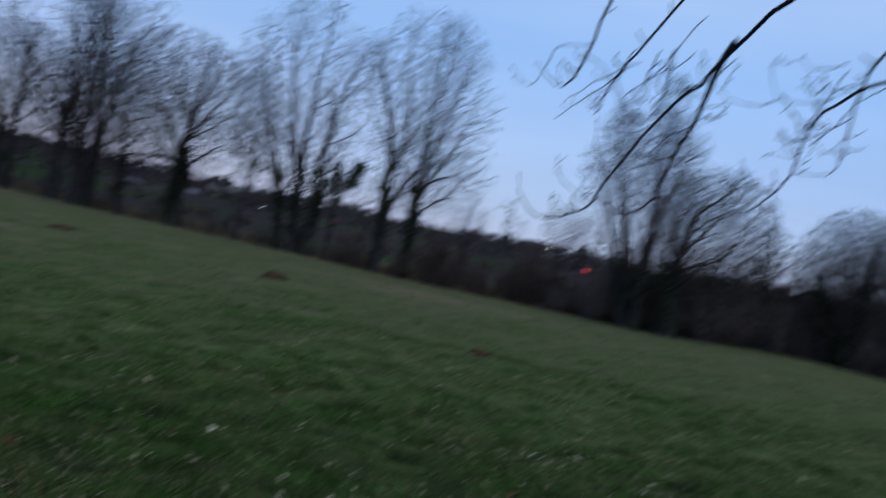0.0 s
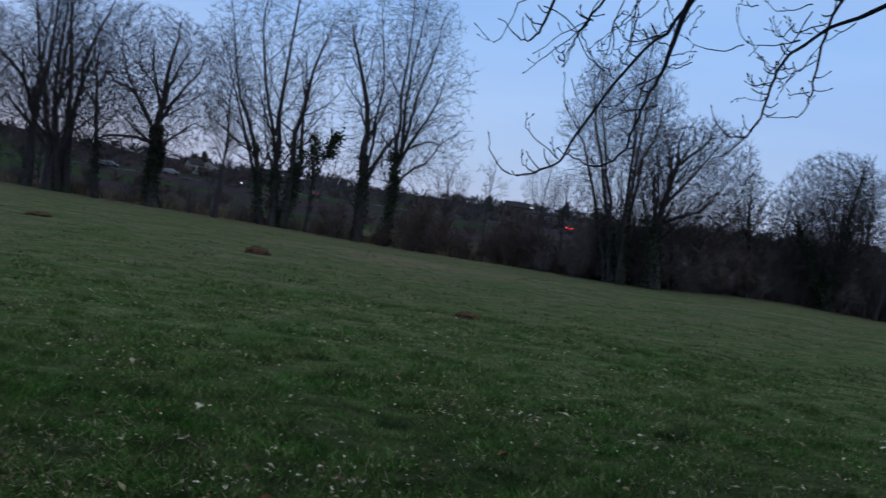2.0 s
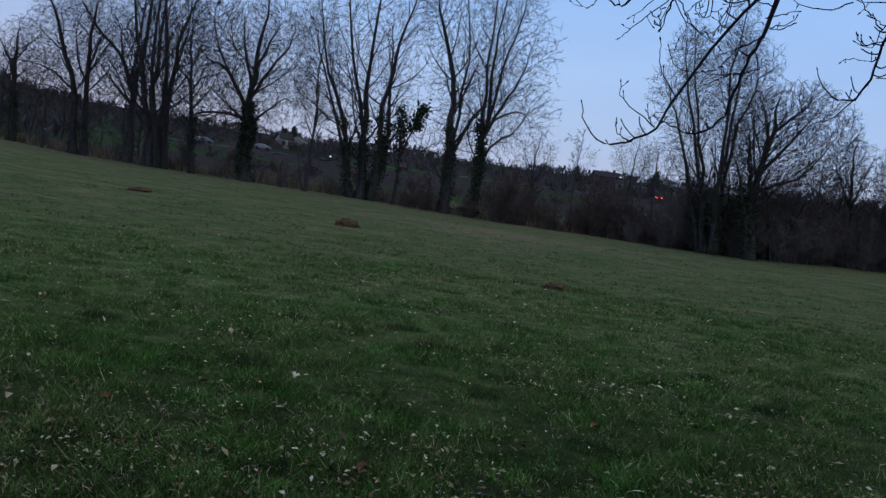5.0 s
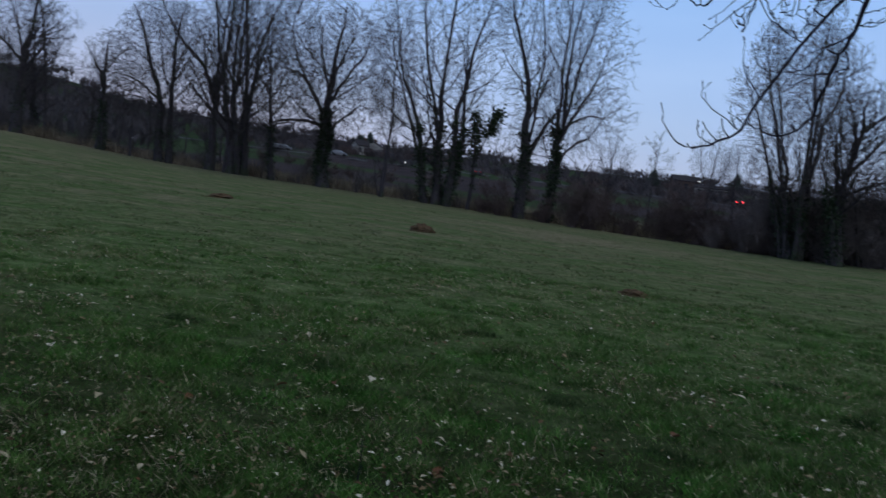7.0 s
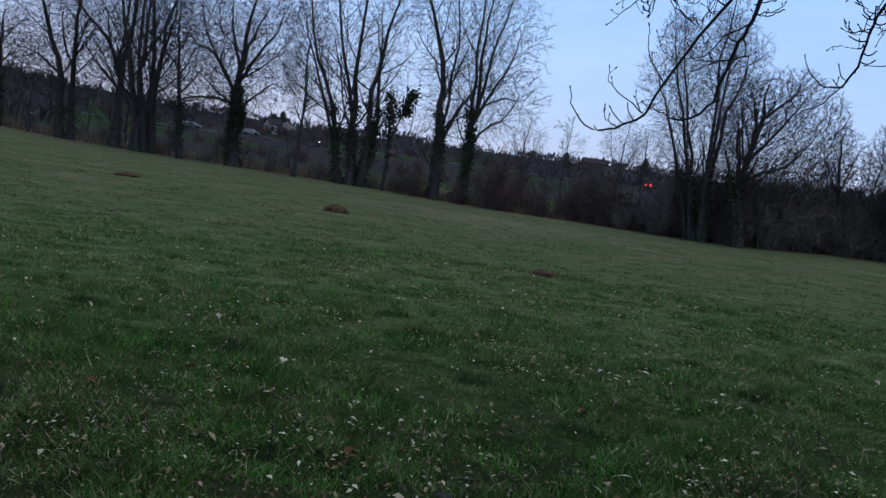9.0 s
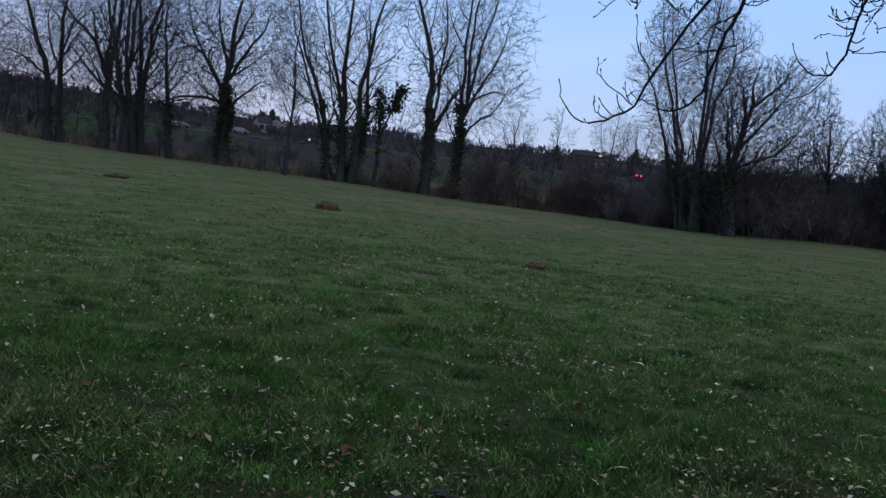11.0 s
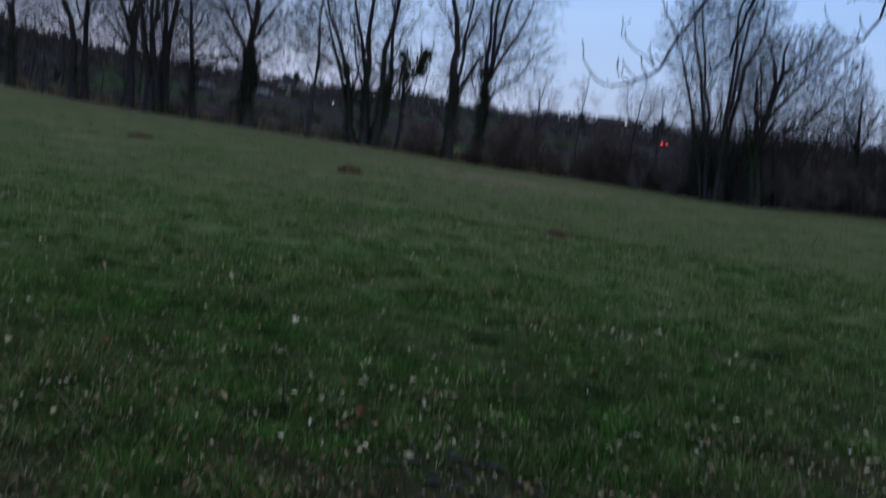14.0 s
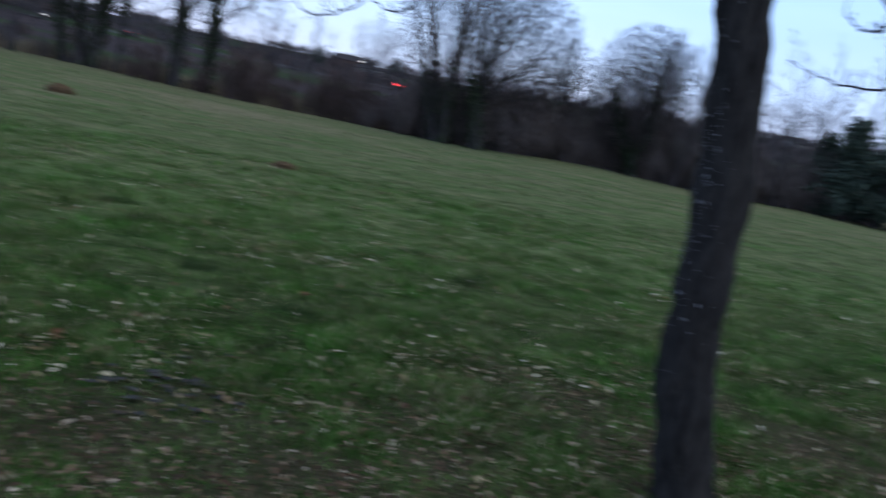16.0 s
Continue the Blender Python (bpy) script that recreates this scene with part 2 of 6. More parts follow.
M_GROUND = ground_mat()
M_BLADE = island_mat("grass_blade", [(0.0, (0.050, 0.040, 0.020)), (0.06, (0.046, 0.052, 0.018)), (0.10, (0.026, 0.070, 0.013)), (0.5, (0.050, 0.118, 0.024)), (0.82, (0.088, 0.158, 0.042)), (0.93, (0.135, 0.145, 0.072)), (0.97, (0.26, 0.235, 0.15)), (1.0, (0.36, 0.33, 0.22))], 0.7, (2.4, 0.36, 1.6), (0.75, (0.72, 1.0, 0.66), (1.3, 1.0, 1.2)))
M_FARBLADE = island_mat("cropped_grass", [(0.0, (0.043, 0.074, 0.020)), (0.6, (0.083, 0.119, 0.043)), (0.9, (0.134, 0.151, 0.074)), (1.0, (0.246, 0.224, 0.146))], 0.7, (1.6, 0.5, 1.4), (0.3, (0.900, 0.900, 0.900), (1.35, 1.08, 1.25)))
M_TUSSOCK = island_mat("dark_grass", [(0.0, (0.019, 0.040, 0.012)), (1.0, (0.043, 0.073, 0.025))], 0.7)
M_DRY = island_mat("dry_grass", [(0.0, (0.075, 0.062, 0.046)), (0.5, (0.185, 0.145, 0.10)), (0.85, (0.29, 0.235, 0.165)), (1.0, (0.40, 0.34, 0.24))], 0.9, (0.5, 0.5, 1.2))
M_BARK = bark_mat("tree_bark", (0.025, 0.0215, 0.0235), (0.074, 0.064, 0.069), 9, (0.040, 0.047, 0.029))
M_PALETWIG = bark_mat("poplar_twig", (0.060, 0.051, 0.050), (0.135, 0.114, 0.110), 3)
M_TWIG = bark_mat("twig_bark", (0.043, 0.0385, 0.0405), (0.100, 0.088, 0.089), 3)
M_BIRCH = bark_mat("birch_bark", (0.050, 0.045, 0.045), (0.14, 0.13, 0.13), 3)
M_SHRUB = bark_mat("shrub_twig", (0.055, 0.049, 0.050), (0.120, 0.105, 0.102), 3)
M_IVY = island_mat("ivy_leaf", [(0.0, (0.014, 0.023, 0.013)), (0.7, (0.028, 0.043, 0.022)), (1.0, (0.052, 0.068, 0.038))], 0.45)
M_PINE = island_mat("conifer_needles", [(0.0, (0.0276, 0.0432, 0.0338)), (1.0, (0.0696, 0.0924, 0.0713))], 0.7)
M_NEARBARK = bark_mat("rough_bark", (0.0105, 0.0094, 0.0090), (0.043, 0.039, 0.036), 30)
M_NEARTWIG = bark_mat("near_twig_bark", (0.0072, 0.0070, 0.0105), (0.0242, 0.0220, 0.0287), 40)
M_FLAKE = plain_mat("pale_bark_flake", (0.19, 0.185, 0.19), 0.8, 0, 30, 0.3)
M_BROWNLEAF = island_mat("brown_leaf", [(0.0, (0.030, 0.018, 0.012)), (0.45, (0.074, 0.044, 0.028)), (0.75, (0.140, 0.092, 0.058)), (0.92, (0.215, 0.165, 0.115)), (1.0, (0.36, 0.31, 0.23))])
M_LEAF = island_mat("fallen_leaf", [(0.0, (0.045, 0.028, 0.016)), (0.25, (0.090, 0.058, 0.030)), (0.45, (0.17, 0.125, 0.064)), (0.70, (0.24, 0.20, 0.115)), (0.90, (0.38, 0.34, 0.23)), (1.0, (0.54, 0.50, 0.38))], 0.6)
M_STRAW = island_mat("bleached_straw", [(0.0, (0.13, 0.10, 0.06)), (0.5, (0.20, 0.17, 0.105)), (1.0, (0.34, 0.30, 0.20))], 0.8)
M_PALELEAF = plain_mat("pale_dead_leaf", (0.46, 0.42, 0.31), 0.6, 0, 60, 0.4)
M_TANLEAF = plain_mat("tan_dead_leaf", (0.22, 0.165, 0.085), 0.6, 0, 60, 0.3)
M_RUSTLEAF = plain_mat("rusty_dead_leaf", (0.110, 0.052, 0.026), 0.6, 0, 60, 0.3)
M_SOIL = bark_mat("molehill_soil", (0.036, 0.026, 0.014), (0.105, 0.066, 0.036), 14)
M_MUD = bark_mat("wet_mud", (0.018, 0.019, 0.017), (0.050, 0.050, 0.047), 22)
M_WALL = plain_mat("pale_render", (0.36, 0.34, 0.30), 0.9, 0, 0.8, 0.15)
M_BRICKW = plain_mat("brick_wall", (0.10, 0.07, 0.06), 0.9, 0, 2, 0.25)
M_ROOF = plain_mat("slate_roof", (0.034, 0.031, 0.034), 0.8, 0, 2, 0.3)
M_PANE = plain_mat("dark_window", (0.03, 0.035, 0.045), 0.1)
M_CARDARK = plain_mat("dark_car_paint", (0.035, 0.037, 0.045), 0.3)
M_CARPALE = plain_mat("silver_car_paint", (0.2, 0.205, 0.215), 0.3, 0.2)
M_TYRE = plain_mat("tyre_rubber", (0.02, 0.02, 0.02), 0.9)
M_WOODPOST = bark_mat("weathered_post", (0.05, 0.045, 0.04), (0.14, 0.125, 0.11), 12)
M_POSTCAP = plain_mat("pale_post_top", (0.42, 0.40, 0.37), 0.8, 0, 20, 0.2)
M_RED = glow_mat("red_tail_lamp", (1.0, 0.03, 0.03), 10.0)
M_REDDIM = glow_mat("dim_red_lamp", (0.5, 0.03, 0.03), 0.25)
M_WHITE = glow_mat("white_lamp", (1.0, 0.95, 0.85), 1.7)


# ---- building helpers ----
def part(name, mesh, mat, parent=None, label=""):
    """One mesh object under a thing."""
    if isinstance(mesh, bmesh.types.BMesh):
        me = bpy.data.meshes.new(name)
        mesh.to_mesh(me)
        mesh.free()
        mesh = me
    if mat and not mesh.materials:
        mesh.materials.append(mat)
    ob = new(name, mesh)
    if parent:
        ob.parent = parent
    if label:
        ob["label"] = label
    return ob


def thing(name, loc, label, category, group=""):
    e = new(name)
    e.empty_display_size = 0.2
    e.location = loc
    return tagged(e, label, category, group)


def mesh_from(name, verts, faces, smooth=False):
    """A mesh from an (n, 3) array and an (m, 3) or (m, 4) array of corners."""
    me = bpy.data.meshes.new(name)
    verts, faces = np.asarray(verts, np.float32), np.asarray(faces, np.int32)
    k = faces.shape[1]
    me.vertices.add(len(verts))
    me.vertices.foreach_set("co", verts.ravel())
    me.loops.add(faces.size)
    me.loops.foreach_set("vertex_index", faces.ravel())
    me.polygons.add(len(faces))
    me.polygons.foreach_set("loop_start", np.arange(0, faces.size, k, dtype=np.int32))
    me.polygons.foreach_set("loop_total", np.full(len(faces), k, np.int32))
    if smooth:
        me.polygons.foreach_set("use_smooth", np.ones(len(faces), bool))
    me.update(calc_edges=True)
    return me


def unit(v):
    return v / np.maximum(np.linalg.norm(v, axis=-1, keepdims=True), 1e-9)


def tube_arrays(pts, rad, sides):
    """Tubes round (n, k, 3) lines of radius (n, k): corners and quads."""
    n, k, _ = pts.shape
    tan = np.empty_like(pts)
    tan[:, 1:-1] = pts[:, 2:] - pts[:, :-2]
    tan[:, 0], tan[:, -1] = pts[:, 1] - pts[:, 0], pts[:, -1] - pts[:, -2]
    tan = unit(tan)
    ref = np.zeros((n, 1, 3))
    flat = np.abs(tan[:, :, 0]).mean(axis=1) < 0.8
    ref[flat, 0, 0] = 1
    ref[~flat, 0, 1] = 1
    u = unit(np.cross(tan, np.broadcast_to(ref, tan.shape)))
    v = np.cross(tan, u)
    a = np.arange(sides) * (2 * np.pi / sides)
    ring = pts[:, :, None, :] + rad[:, :, None, None] * (np.cos(a)[:, None] * u[:, :, None, :] + np.sin(a)[:, None] * v[:, :, None, :])
    verts = ring.reshape(-1, 3)
    i = np.arange(n)[:, None, None] * (k * sides)
    j = np.arange(k - 1)[None, :, None] * sides
    s = np.arange(sides)[None, None, :]
    s2 = (s + 1) % sides
    q = np.stack([i + j + s, i + j + s2, i + j + sides + s2, i + j + sides + s], axis=-1)
    return verts, q.reshape(-1, 4)


def tube_mesh(name, batches):
    """One mesh from batches of (points, radii, sides)."""
    vs, fs, o = [], [], 0
    for pts, rad, sides in batches:
        if len(pts) == 0:
            continue
        v, f_ = tube_arrays(pts, rad, sides)
        vs.append(v)
        fs.append(f_ + o)
        o += len(v)
    return mesh_from(name, np.concatenate(vs), np.concatenate(fs), True)


def twig_mesh(name, batches, spikes, rad):
    """Tubes as above, and straight twigs that taper to a point."""
    vs, fs, o = [], [], 0
    for pts, r, sides in batches:
        v, f_ = tube_arrays(pts, r, sides)
        vs.append(v)
        fs.append(np.concatenate([f_[:, [0, 1, 2]], f_[:, [0, 2, 3]]]) + o)
        o += len(v)
    n = len(spikes)
    a, b = spikes[:, 0], spikes[:, -1]
    d = unit(b - a)
    u = unit(np.cross(d, np.array((0.31, 0.77, 0.55))))
    w = np.cross(d, u)
    r = rad[:, :1]
    v = np.stack([a + u * r, a - u * r, a + w * r, a - w * r, b], axis=1).reshape(-1, 3)
    i = np.arange(n)[:, None] * 5 + o
    vs.append(v)
    fs.append(np.concatenate([i + np.array([[0, 1, 4]]), i + np.array([[2, 3, 4]])]))
    return mesh_from(name, np.concatenate(vs), np.concatenate(fs), True)


def spline(ctrl, k):
    """k points on a smooth line through a few control points."""
    c = np.asarray(ctrl, float)
    if len(c) == 2:
        return c[0] + (c[1] - c[0]) * np.linspace(0, 1, k)[:, None]
    c = np.vstack([2 * c[0] - c[1], c, 2 * c[-1] - c[-2]])
    m = len(c) - 3
    out = []
    for t in np.linspace(0, m - 1e-6, k):
        i, w = int(t), t - int(t)
        p0, p1, p2, p3 = c[i:i + 4]
        out.append(0.5 * (2 * p1 + (p2 - p0) * w + (2 * p0 - 5 * p1 + 4 * p2 - p3) * w * w + (3 * p1 - p0 - 3 * p2 + p3) * w ** 3))
    return np.array(out)


def spawn(rng, pts, rad, m, f0, ang, spread, ratio, k, up=0.05, wig=0.12, rr=0.55, rmin=0.008, tip=0.35, fall=0.5, rmax=9.0, lmax=99.0):
    """m side shoots on each line of a batch: returns their points and radii."""
    n, kk, _ = pts.shape
    seg = np.linalg.norm(np.diff(pts, axis=1), axis=2)
    length = seg.sum(axis=1)
    t = f0 + (1 - f0) * (np.arange(m)[None, :] + rng.random((n, m))) / m
    t = np.minimum(t, 0.995)
    x = t * (kk - 1)
    i = np.minimum(x.astype(int), kk - 2)
    w = (x - i)[..., None]
    row = np.arange(n)[:, None]
    p = pts[row, i] * (1 - w) + pts[row, i + 1] * w
    tan = unit(pts[row, i + 1] - pts[row, i])
    r = rad[row, i] * (1 - w[..., 0]) + rad[row, i + 1] * w[..., 0]
    ref = rng.normal(size=(n, m, 3))
    side = unit(np.cross(tan, ref))
    a = np.radians(ang + spread * rng.normal(size=(n, m)))[..., None]
    d = np.cos(a) * tan + np.sin(a) * side
    ln = (length[:, None] * ratio * (1 - fall * (t - f0) / (1 - f0)) * rng.uniform(0.6, 1.25, (n, m))).clip(0, lmax)
    N = n * m
    p, d, ln, r = p.reshape(N, 3), d.reshape(N, 3), ln.reshape(N), r.reshape(N)
    out = np.empty((N, k, 3))
    out[:, 0] = p
    step = (ln / (k - 1))[:, None]
    for s in range(1, k):
        d = unit(d + np.array((0, 0, up)) + wig * rng.normal(size=(N, 3)))
        out[:, s] = out[:, s - 1] + d * step
    r0 = np.clip(r * rr, rmin, rmax)
    r1 = np.maximum(r0 * tip, rmin * 0.5)
    rr_ = r0[:, None] + (r1 - r0)[:, None] * np.linspace(0, 1, k)[None, :]
    return out, rr_


def leaf_cloud(rng, pts, n, spread, size):
    """n small pointed leaves scattered round the points of lines."""
    p = pts.reshape(-1, 3)
    c = p[rng.integers(0, len(p), n)] + rng.normal(size=(n, 3)) * spread
    a, b = unit(rng.normal(size=(n, 3))), unit(rng.normal(size=(n, 3)))
    b = unit(np.cross(a, b))
    s = size * rng.uniform(0.6, 1.3, (n, 1))
    v = np.stack([c - a * s, c + b * s * 0.6, c + a * s, c - b * s * 0.6], axis=1).reshape(-1, 3)
    return v, np.arange(n * 4).reshape(-1, 4)


# ---- the lie of the land ----
EDGE_U = [-0.9, -0.64, -0.53, -0.45, -0.36, -0.25, -0.117, 0, 0.11, 0.18, 0.245, 0.31, 0.376, 0.44, 0.5, 0.66, 0.8, 0.95]
EDGE_Z = [1.3, 1.1, 0.62, 0.30, 0.16, 0.04, -0.1, -0.37, -0.4, -0.38, -0.38, -0.39, -0.33, -0.3, -0.3, -0.62, -0.6, -0.79]
EDGE_Y = [60, 60, 60, 58, 56, 55, 54, 54, 50, 48, 46, 45, 46, 48, 48, 47, 47, 47]
RIDGE_A = [-180, -60, -40, -34, -30, -27, -22, -10, 0, 10, 20, 30, 40, 60, 180]
RIDGE_E = [2.0, 2.4, 3.5, 3.65, 3.4, 2.3, 2.0, 1.6, 1.6, 1.65, 1.7, 1.9, 2.0, 2.0, 2.0]
BUMPS = [(random.uniform(0.15, 1.1), random.uniform(0, 6.28), random.uniform(0, 6.28)) for _ in range(14)]


LATTICE = np.random.default_rng(17).random((64, 64))
# shallow trampled hollows in the turf: x, y, half length, half width, depth
HOLLOWS = [(-1.45, 6.62, 0.42, 0.17, 0.055), (0.32, 6.66, 0.22, 0.12, 0.05), (1.05, 5.75, 0.25, 0.11, 0.05), (-3.2, 7.9, 0.35, 0.16, 0.03), (2.6, 8.6, 0.4, 0.16, 0.035), (-0.4, 9.2, 0.4, 0.15, 0.03), (-0.9, 4.35, 0.28, 0.15, 0.04), (1.9, 4.6, 0.3, 0.14, 0.04)]


def lumps(x, y, size, turn=0.0):
    """Smooth uneven lumps of that size, 0 to 1."""
    u, v = (x * math.cos(turn) + y * math.sin(turn)) / size + 31.7, (y * math.cos(turn) - x * math.sin(turn)) / size + 17.3
    i, j = np.floor(u).astype(int), np.floor(v).astype(int)
    a, b = u - i, v - j
    a, b = a * a * (3 - 2 * a), b * b * (3 - 2 * b)
    g = lambda p, q: LATTICE[p % 64, q % 64]
    return (g(i, j) * (1 - a) + g(i + 1, j) * a) * (1 - b) + (g(i, j + 1) * (1 - a) + g(i + 1, j + 1) * a) * b


def ease(t):
    t = np.clip(t, 0, 1)
    return t * t * (3 - 2 * t)


def land(x, y):
    """Height of the ground: a nearly level meadow, a bank at its edge, and a hillside beyond."""
    x, y = np.asarray(x, float), np.asarray(y, float)
    r = np.hypot(x, y)
    az = np.degrees(np.arctan2(x, y))
    u = x / np.maximum(y, 8.0)
    zt, ed = np.interp(u, EDGE_U, EDGE_Z), np.interp(u, EDGE_U, EDGE_Y)
    z = zt * ease((y - 12) / (ed - 12)) * (y > 0)
    fine = sum(np.sin(f_ * (x * math.cos(d) + y * math.sin(d)) * 2 + q) for f_, d, q in BUMPS)
    z = z + 0.0035 * fine * ease((r - 2) / 6) * (1 - ease((r - 40) / 20)) - 0.25 * ease((y - ed - 1) / 6) * (1 - ease((r - 90) / 60))
    hum = lumps(x, y, 0.34, 0.5) + 1.3 * lumps(x, y, 0.8, 1.2) - 1.15
    z = z + 0.026 * hum * ease((r - 2.5) / 1.5) * (1 - ease((r - 10) / 9))
    for hx, hy, ha, hb, hd in HOLLOWS:
        z = z - hd * np.exp(-((x - hx) / ha) ** 2 - ((y - hy) / hb) ** 2)
    top = 1.6 + 330 * np.tan(np.radians(np.interp(az, RIDGE_A, RIDGE_E)))
    z = z * (1 - ease((r - 90) / 60)) + top * np.clip((r - 95) / 235, 0, 1) ** 2 + 0.5 * fine * ease((r - 120) / 150) * 0.12
    return z - 0.02 * np.maximum(r - 420, 0)


def gz(x, y):
    return float(land(x, y))


def build_ground():
    def axis(fine_lo, fine_hi, step):
        out = []
        v, s = fine_hi, step
        while v < 2600:
            s *= 1.16
            v += s
            out.append(v)
        lo, v, s = [], fine_lo, step
        while v > -2600:
            s *= 1.16
            v -= s
            lo.append(v)
        return np.array(lo[::-1] + list(np.arange(fine_lo, fine_hi + 1e-6, step)) + out)
    xs, ys = axis(-45, 55, 0.8), axis(-6, 70, 0.7)
    xs = np.unique(np.concatenate([xs[(xs < -6) | (xs > 8)], np.arange(-6, 8.01, 0.1)]))
    ys = np.unique(np.concatenate([ys[(ys < 2.4) | (ys > 13)], np.arange(2.4, 13.01, 0.1)]))
    X, Y = np.meshgrid(xs, ys)
    V = np.stack([X.ravel(), Y.ravel(), land(X, Y).ravel()], axis=1)
    w, h = len(xs), len(ys)
    i = (np.arange(h - 1)[:, None] * w + np.arange(w - 1)[None, :]).ravel()
    F = np.stack([i, i + 1, i + w + 1, i + w], axis=1)
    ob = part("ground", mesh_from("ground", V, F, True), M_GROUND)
    tagged(ob, "dim green winter meadow running to wooded hills", "meadow", kind="structure")


build_ground()


# ---- trees ----
def gaps(a, b):
    """Squared distances between two sets of points."""
    return np.maximum((a * a).sum(axis=1)[:, None] + (b * b).sum(axis=1)[None] - 2 * a @ b.T, 0)


def grow(rng, seeds, wish, step, reach, kill, up, rounds=60):
    """Shoots that grow from the seed points towards scattered places in the crown until each place is met.
    Returns the points, and for each the point that it grew from (-1 for a seed)."""
    pos, par, kids = np.array(seeds), np.full(len(seeds), -1), np.zeros(len(seeds), int)
    q = gaps(wish, pos)
    near = q.argmin(axis=1)
    d = q[np.arange(len(wish)), near]
    for _ in range(rounds):
        keep = d > kill * kill
        wish, d, near = wish[keep], d[keep], near[keep]
        act = np.nonzero(d < reach * reach)[0]
        if len(act) == 0:
            break
        pull = np.zeros_like(pos)
        np.add.at(pull, near[act], unit(wish[act] - pos[near[act]]))
        src = np.unique(near[act])
        src = src[kids[src] < 3]
        if len(src) == 0:
            break
        v = unit(pull[src]) + np.array((0, 0, up)) + rng.normal(size=(len(src), 3)) * 0.09
        fresh = pos[src] + unit(v) * step
        kids[src] += 1
        base = len(pos)
        pos, par, kids = np.concatenate([pos, fresh]), np.concatenate([par, src]), np.concatenate([kids, np.zeros(len(src), int)])
        q = gaps(wish, fresh)
        j = q.argmin(axis=1)
        m = q[np.arange(len(wish)), j]
        better = m < d
        d[better], near[better] = m[better], base + j[better]
    return pos, par


def grown_crown(rng, e, S, R, style, dens, dome, base, twig):
    """Branches and twigs of a broad-leaved tree, grown out from its main stems."""
    wide, up, lift, ang, part_, bend = {"poplar": (1.75, 0.30, 0.27, 46, 0.30, 0.12), "fastigiate": (1.15, 0.40, 0.28, 32, 0.20, 0.11), "oak": (1.9, 0.12, 0.3, 54, 0.36, 0.07), "round": (1.6, 0.22, 0.3, 36, 0.34, 0.06)}[style]
    run = np.linalg.norm(np.diff(S, axis=1), axis=2).sum(axis=1)
    scale = float(np.clip(run.max() / 11, 0.45, 1.0))
    seeds, srad = [], []
    P1, R1 = spawn(rng, S, R, max(5, round(17 * dens)), 0.18, ang, 10, part_, 7, bend, 0.06, 0.36, 0.014, 0.35, 0.55)
    if dome and style != "fastigiate":
        q = (P1[:, -1] - np.array((dome[0] - base[0], 0.0, dome[1] - base[2]))) / np.array((dome[2] * 1.1, dome[2] * 1.1, dome[3] * 1.08))
        ok = (q ** 2).sum(axis=1) < 1
        P1, R1 = P1[ok], R1[ok]
    l1 = np.linalg.norm(np.diff(P1, axis=1), axis=2).sum(axis=1)
    P2, R2 = spawn(rng, P1, R1, 6, 0.18, ang * 0.9, 12, 0.52, 5, bend * 0.8, 0.08, 0.55, 0.0085, 0.5, 0.45)
    l2 = np.linalg.norm(np.diff(P2, axis=1), axis=2).sum(axis=1)
    ok = (l2 > 0.35) & (P2[:, -1, 2] > 0.2 * S[:, :, 2].max())
    P2, R2, l2 = P2[ok], R2[ok], l2[ok]
    for p, r, ln in list(zip(S, R, run)) + list(zip(P1, R1, l1)) + list(zip(P2, R2, l2)):
        q = spline(p, max(4, int(ln / 0.3)))
        seeds.append(q)
        srad.append(np.interp(np.linspace(0, 1, len(q)), np.linspace(0, 1, len(r)), r))
    seeds, srad = np.concatenate(seeds), np.concatenate(srad)
    # places to be reached: round the stems, and through the rounded crown where there is one
    top = S[:, :, 2].max()
    n = int((520 if scale > 0.8 else 360) * dens * run.sum() ** 0.75 * scale)
    k = rng.choice(len(S), n, p=run / run.sum())
    f = rng.uniform(0.0, 1.0, n) ** 0.8
    x = f * (S.shape[1] - 1)
    i = np.minimum(x.astype(int), S.shape[1] - 2)
    c = S[k, i] + (S[k, i + 1] - S[k, i]) * (x - i)[:, None]
    o = unit(rng.normal(size=(n, 3))) * (rng.random((n, 1)) ** 0.45) * wide * scale
    o *= (0.55 + 0.75 * np.sin(np.pi * np.clip(c[:, 2] / max(top, 1), 0, 1)))[:, None]
    wish = c + o + np.array((0, 0, 0.35 * scale))
    if dome:
        cen, half = np.array((dome[0] - base[0], 0.0, dome[1] - base[2])), np.array((dome[2] * 1.18, dome[2] * 1.0, dome[3] * 1.12))
        m = int(230 * dens * (half[0] * half[0] * half[2]) ** 0.85)
        w2 = cen + unit(rng.normal(size=(m, 3))) * (rng.random((m, 1)) ** 0.36) * half
        wish = np.concatenate([wish, w2])
        if style != "fastigiate":
            wish = wish[((((wish - cen) / (half * 1.06)) ** 2).sum(axis=1) < 1)]
    wish = wish[wish[:, 2] > lift * top * rng.uniform(0.55, 1.0, len(wish))]
    pos, par = grow(rng, seeds, wish, 0.20 * scale + 0.04, 2.2 * scale + 0.8, 0.15 * scale + 0.05, up)
    n0, n = len(seeds), len(pos)
    for _ in range(3):
        total, count = np.zeros((n, 3)), np.zeros(n)
        np.add.at(total, par[n0:], pos[n0:])
        np.add.at(count, par[n0:], 1)
        one = np.nonzero(count[n0:] == 1)[0] + n0
        pos[one] = 0.4 * pos[one] + 0.3 * pos[par[one]] + 0.3 * total[one]
    area = np.zeros(n)
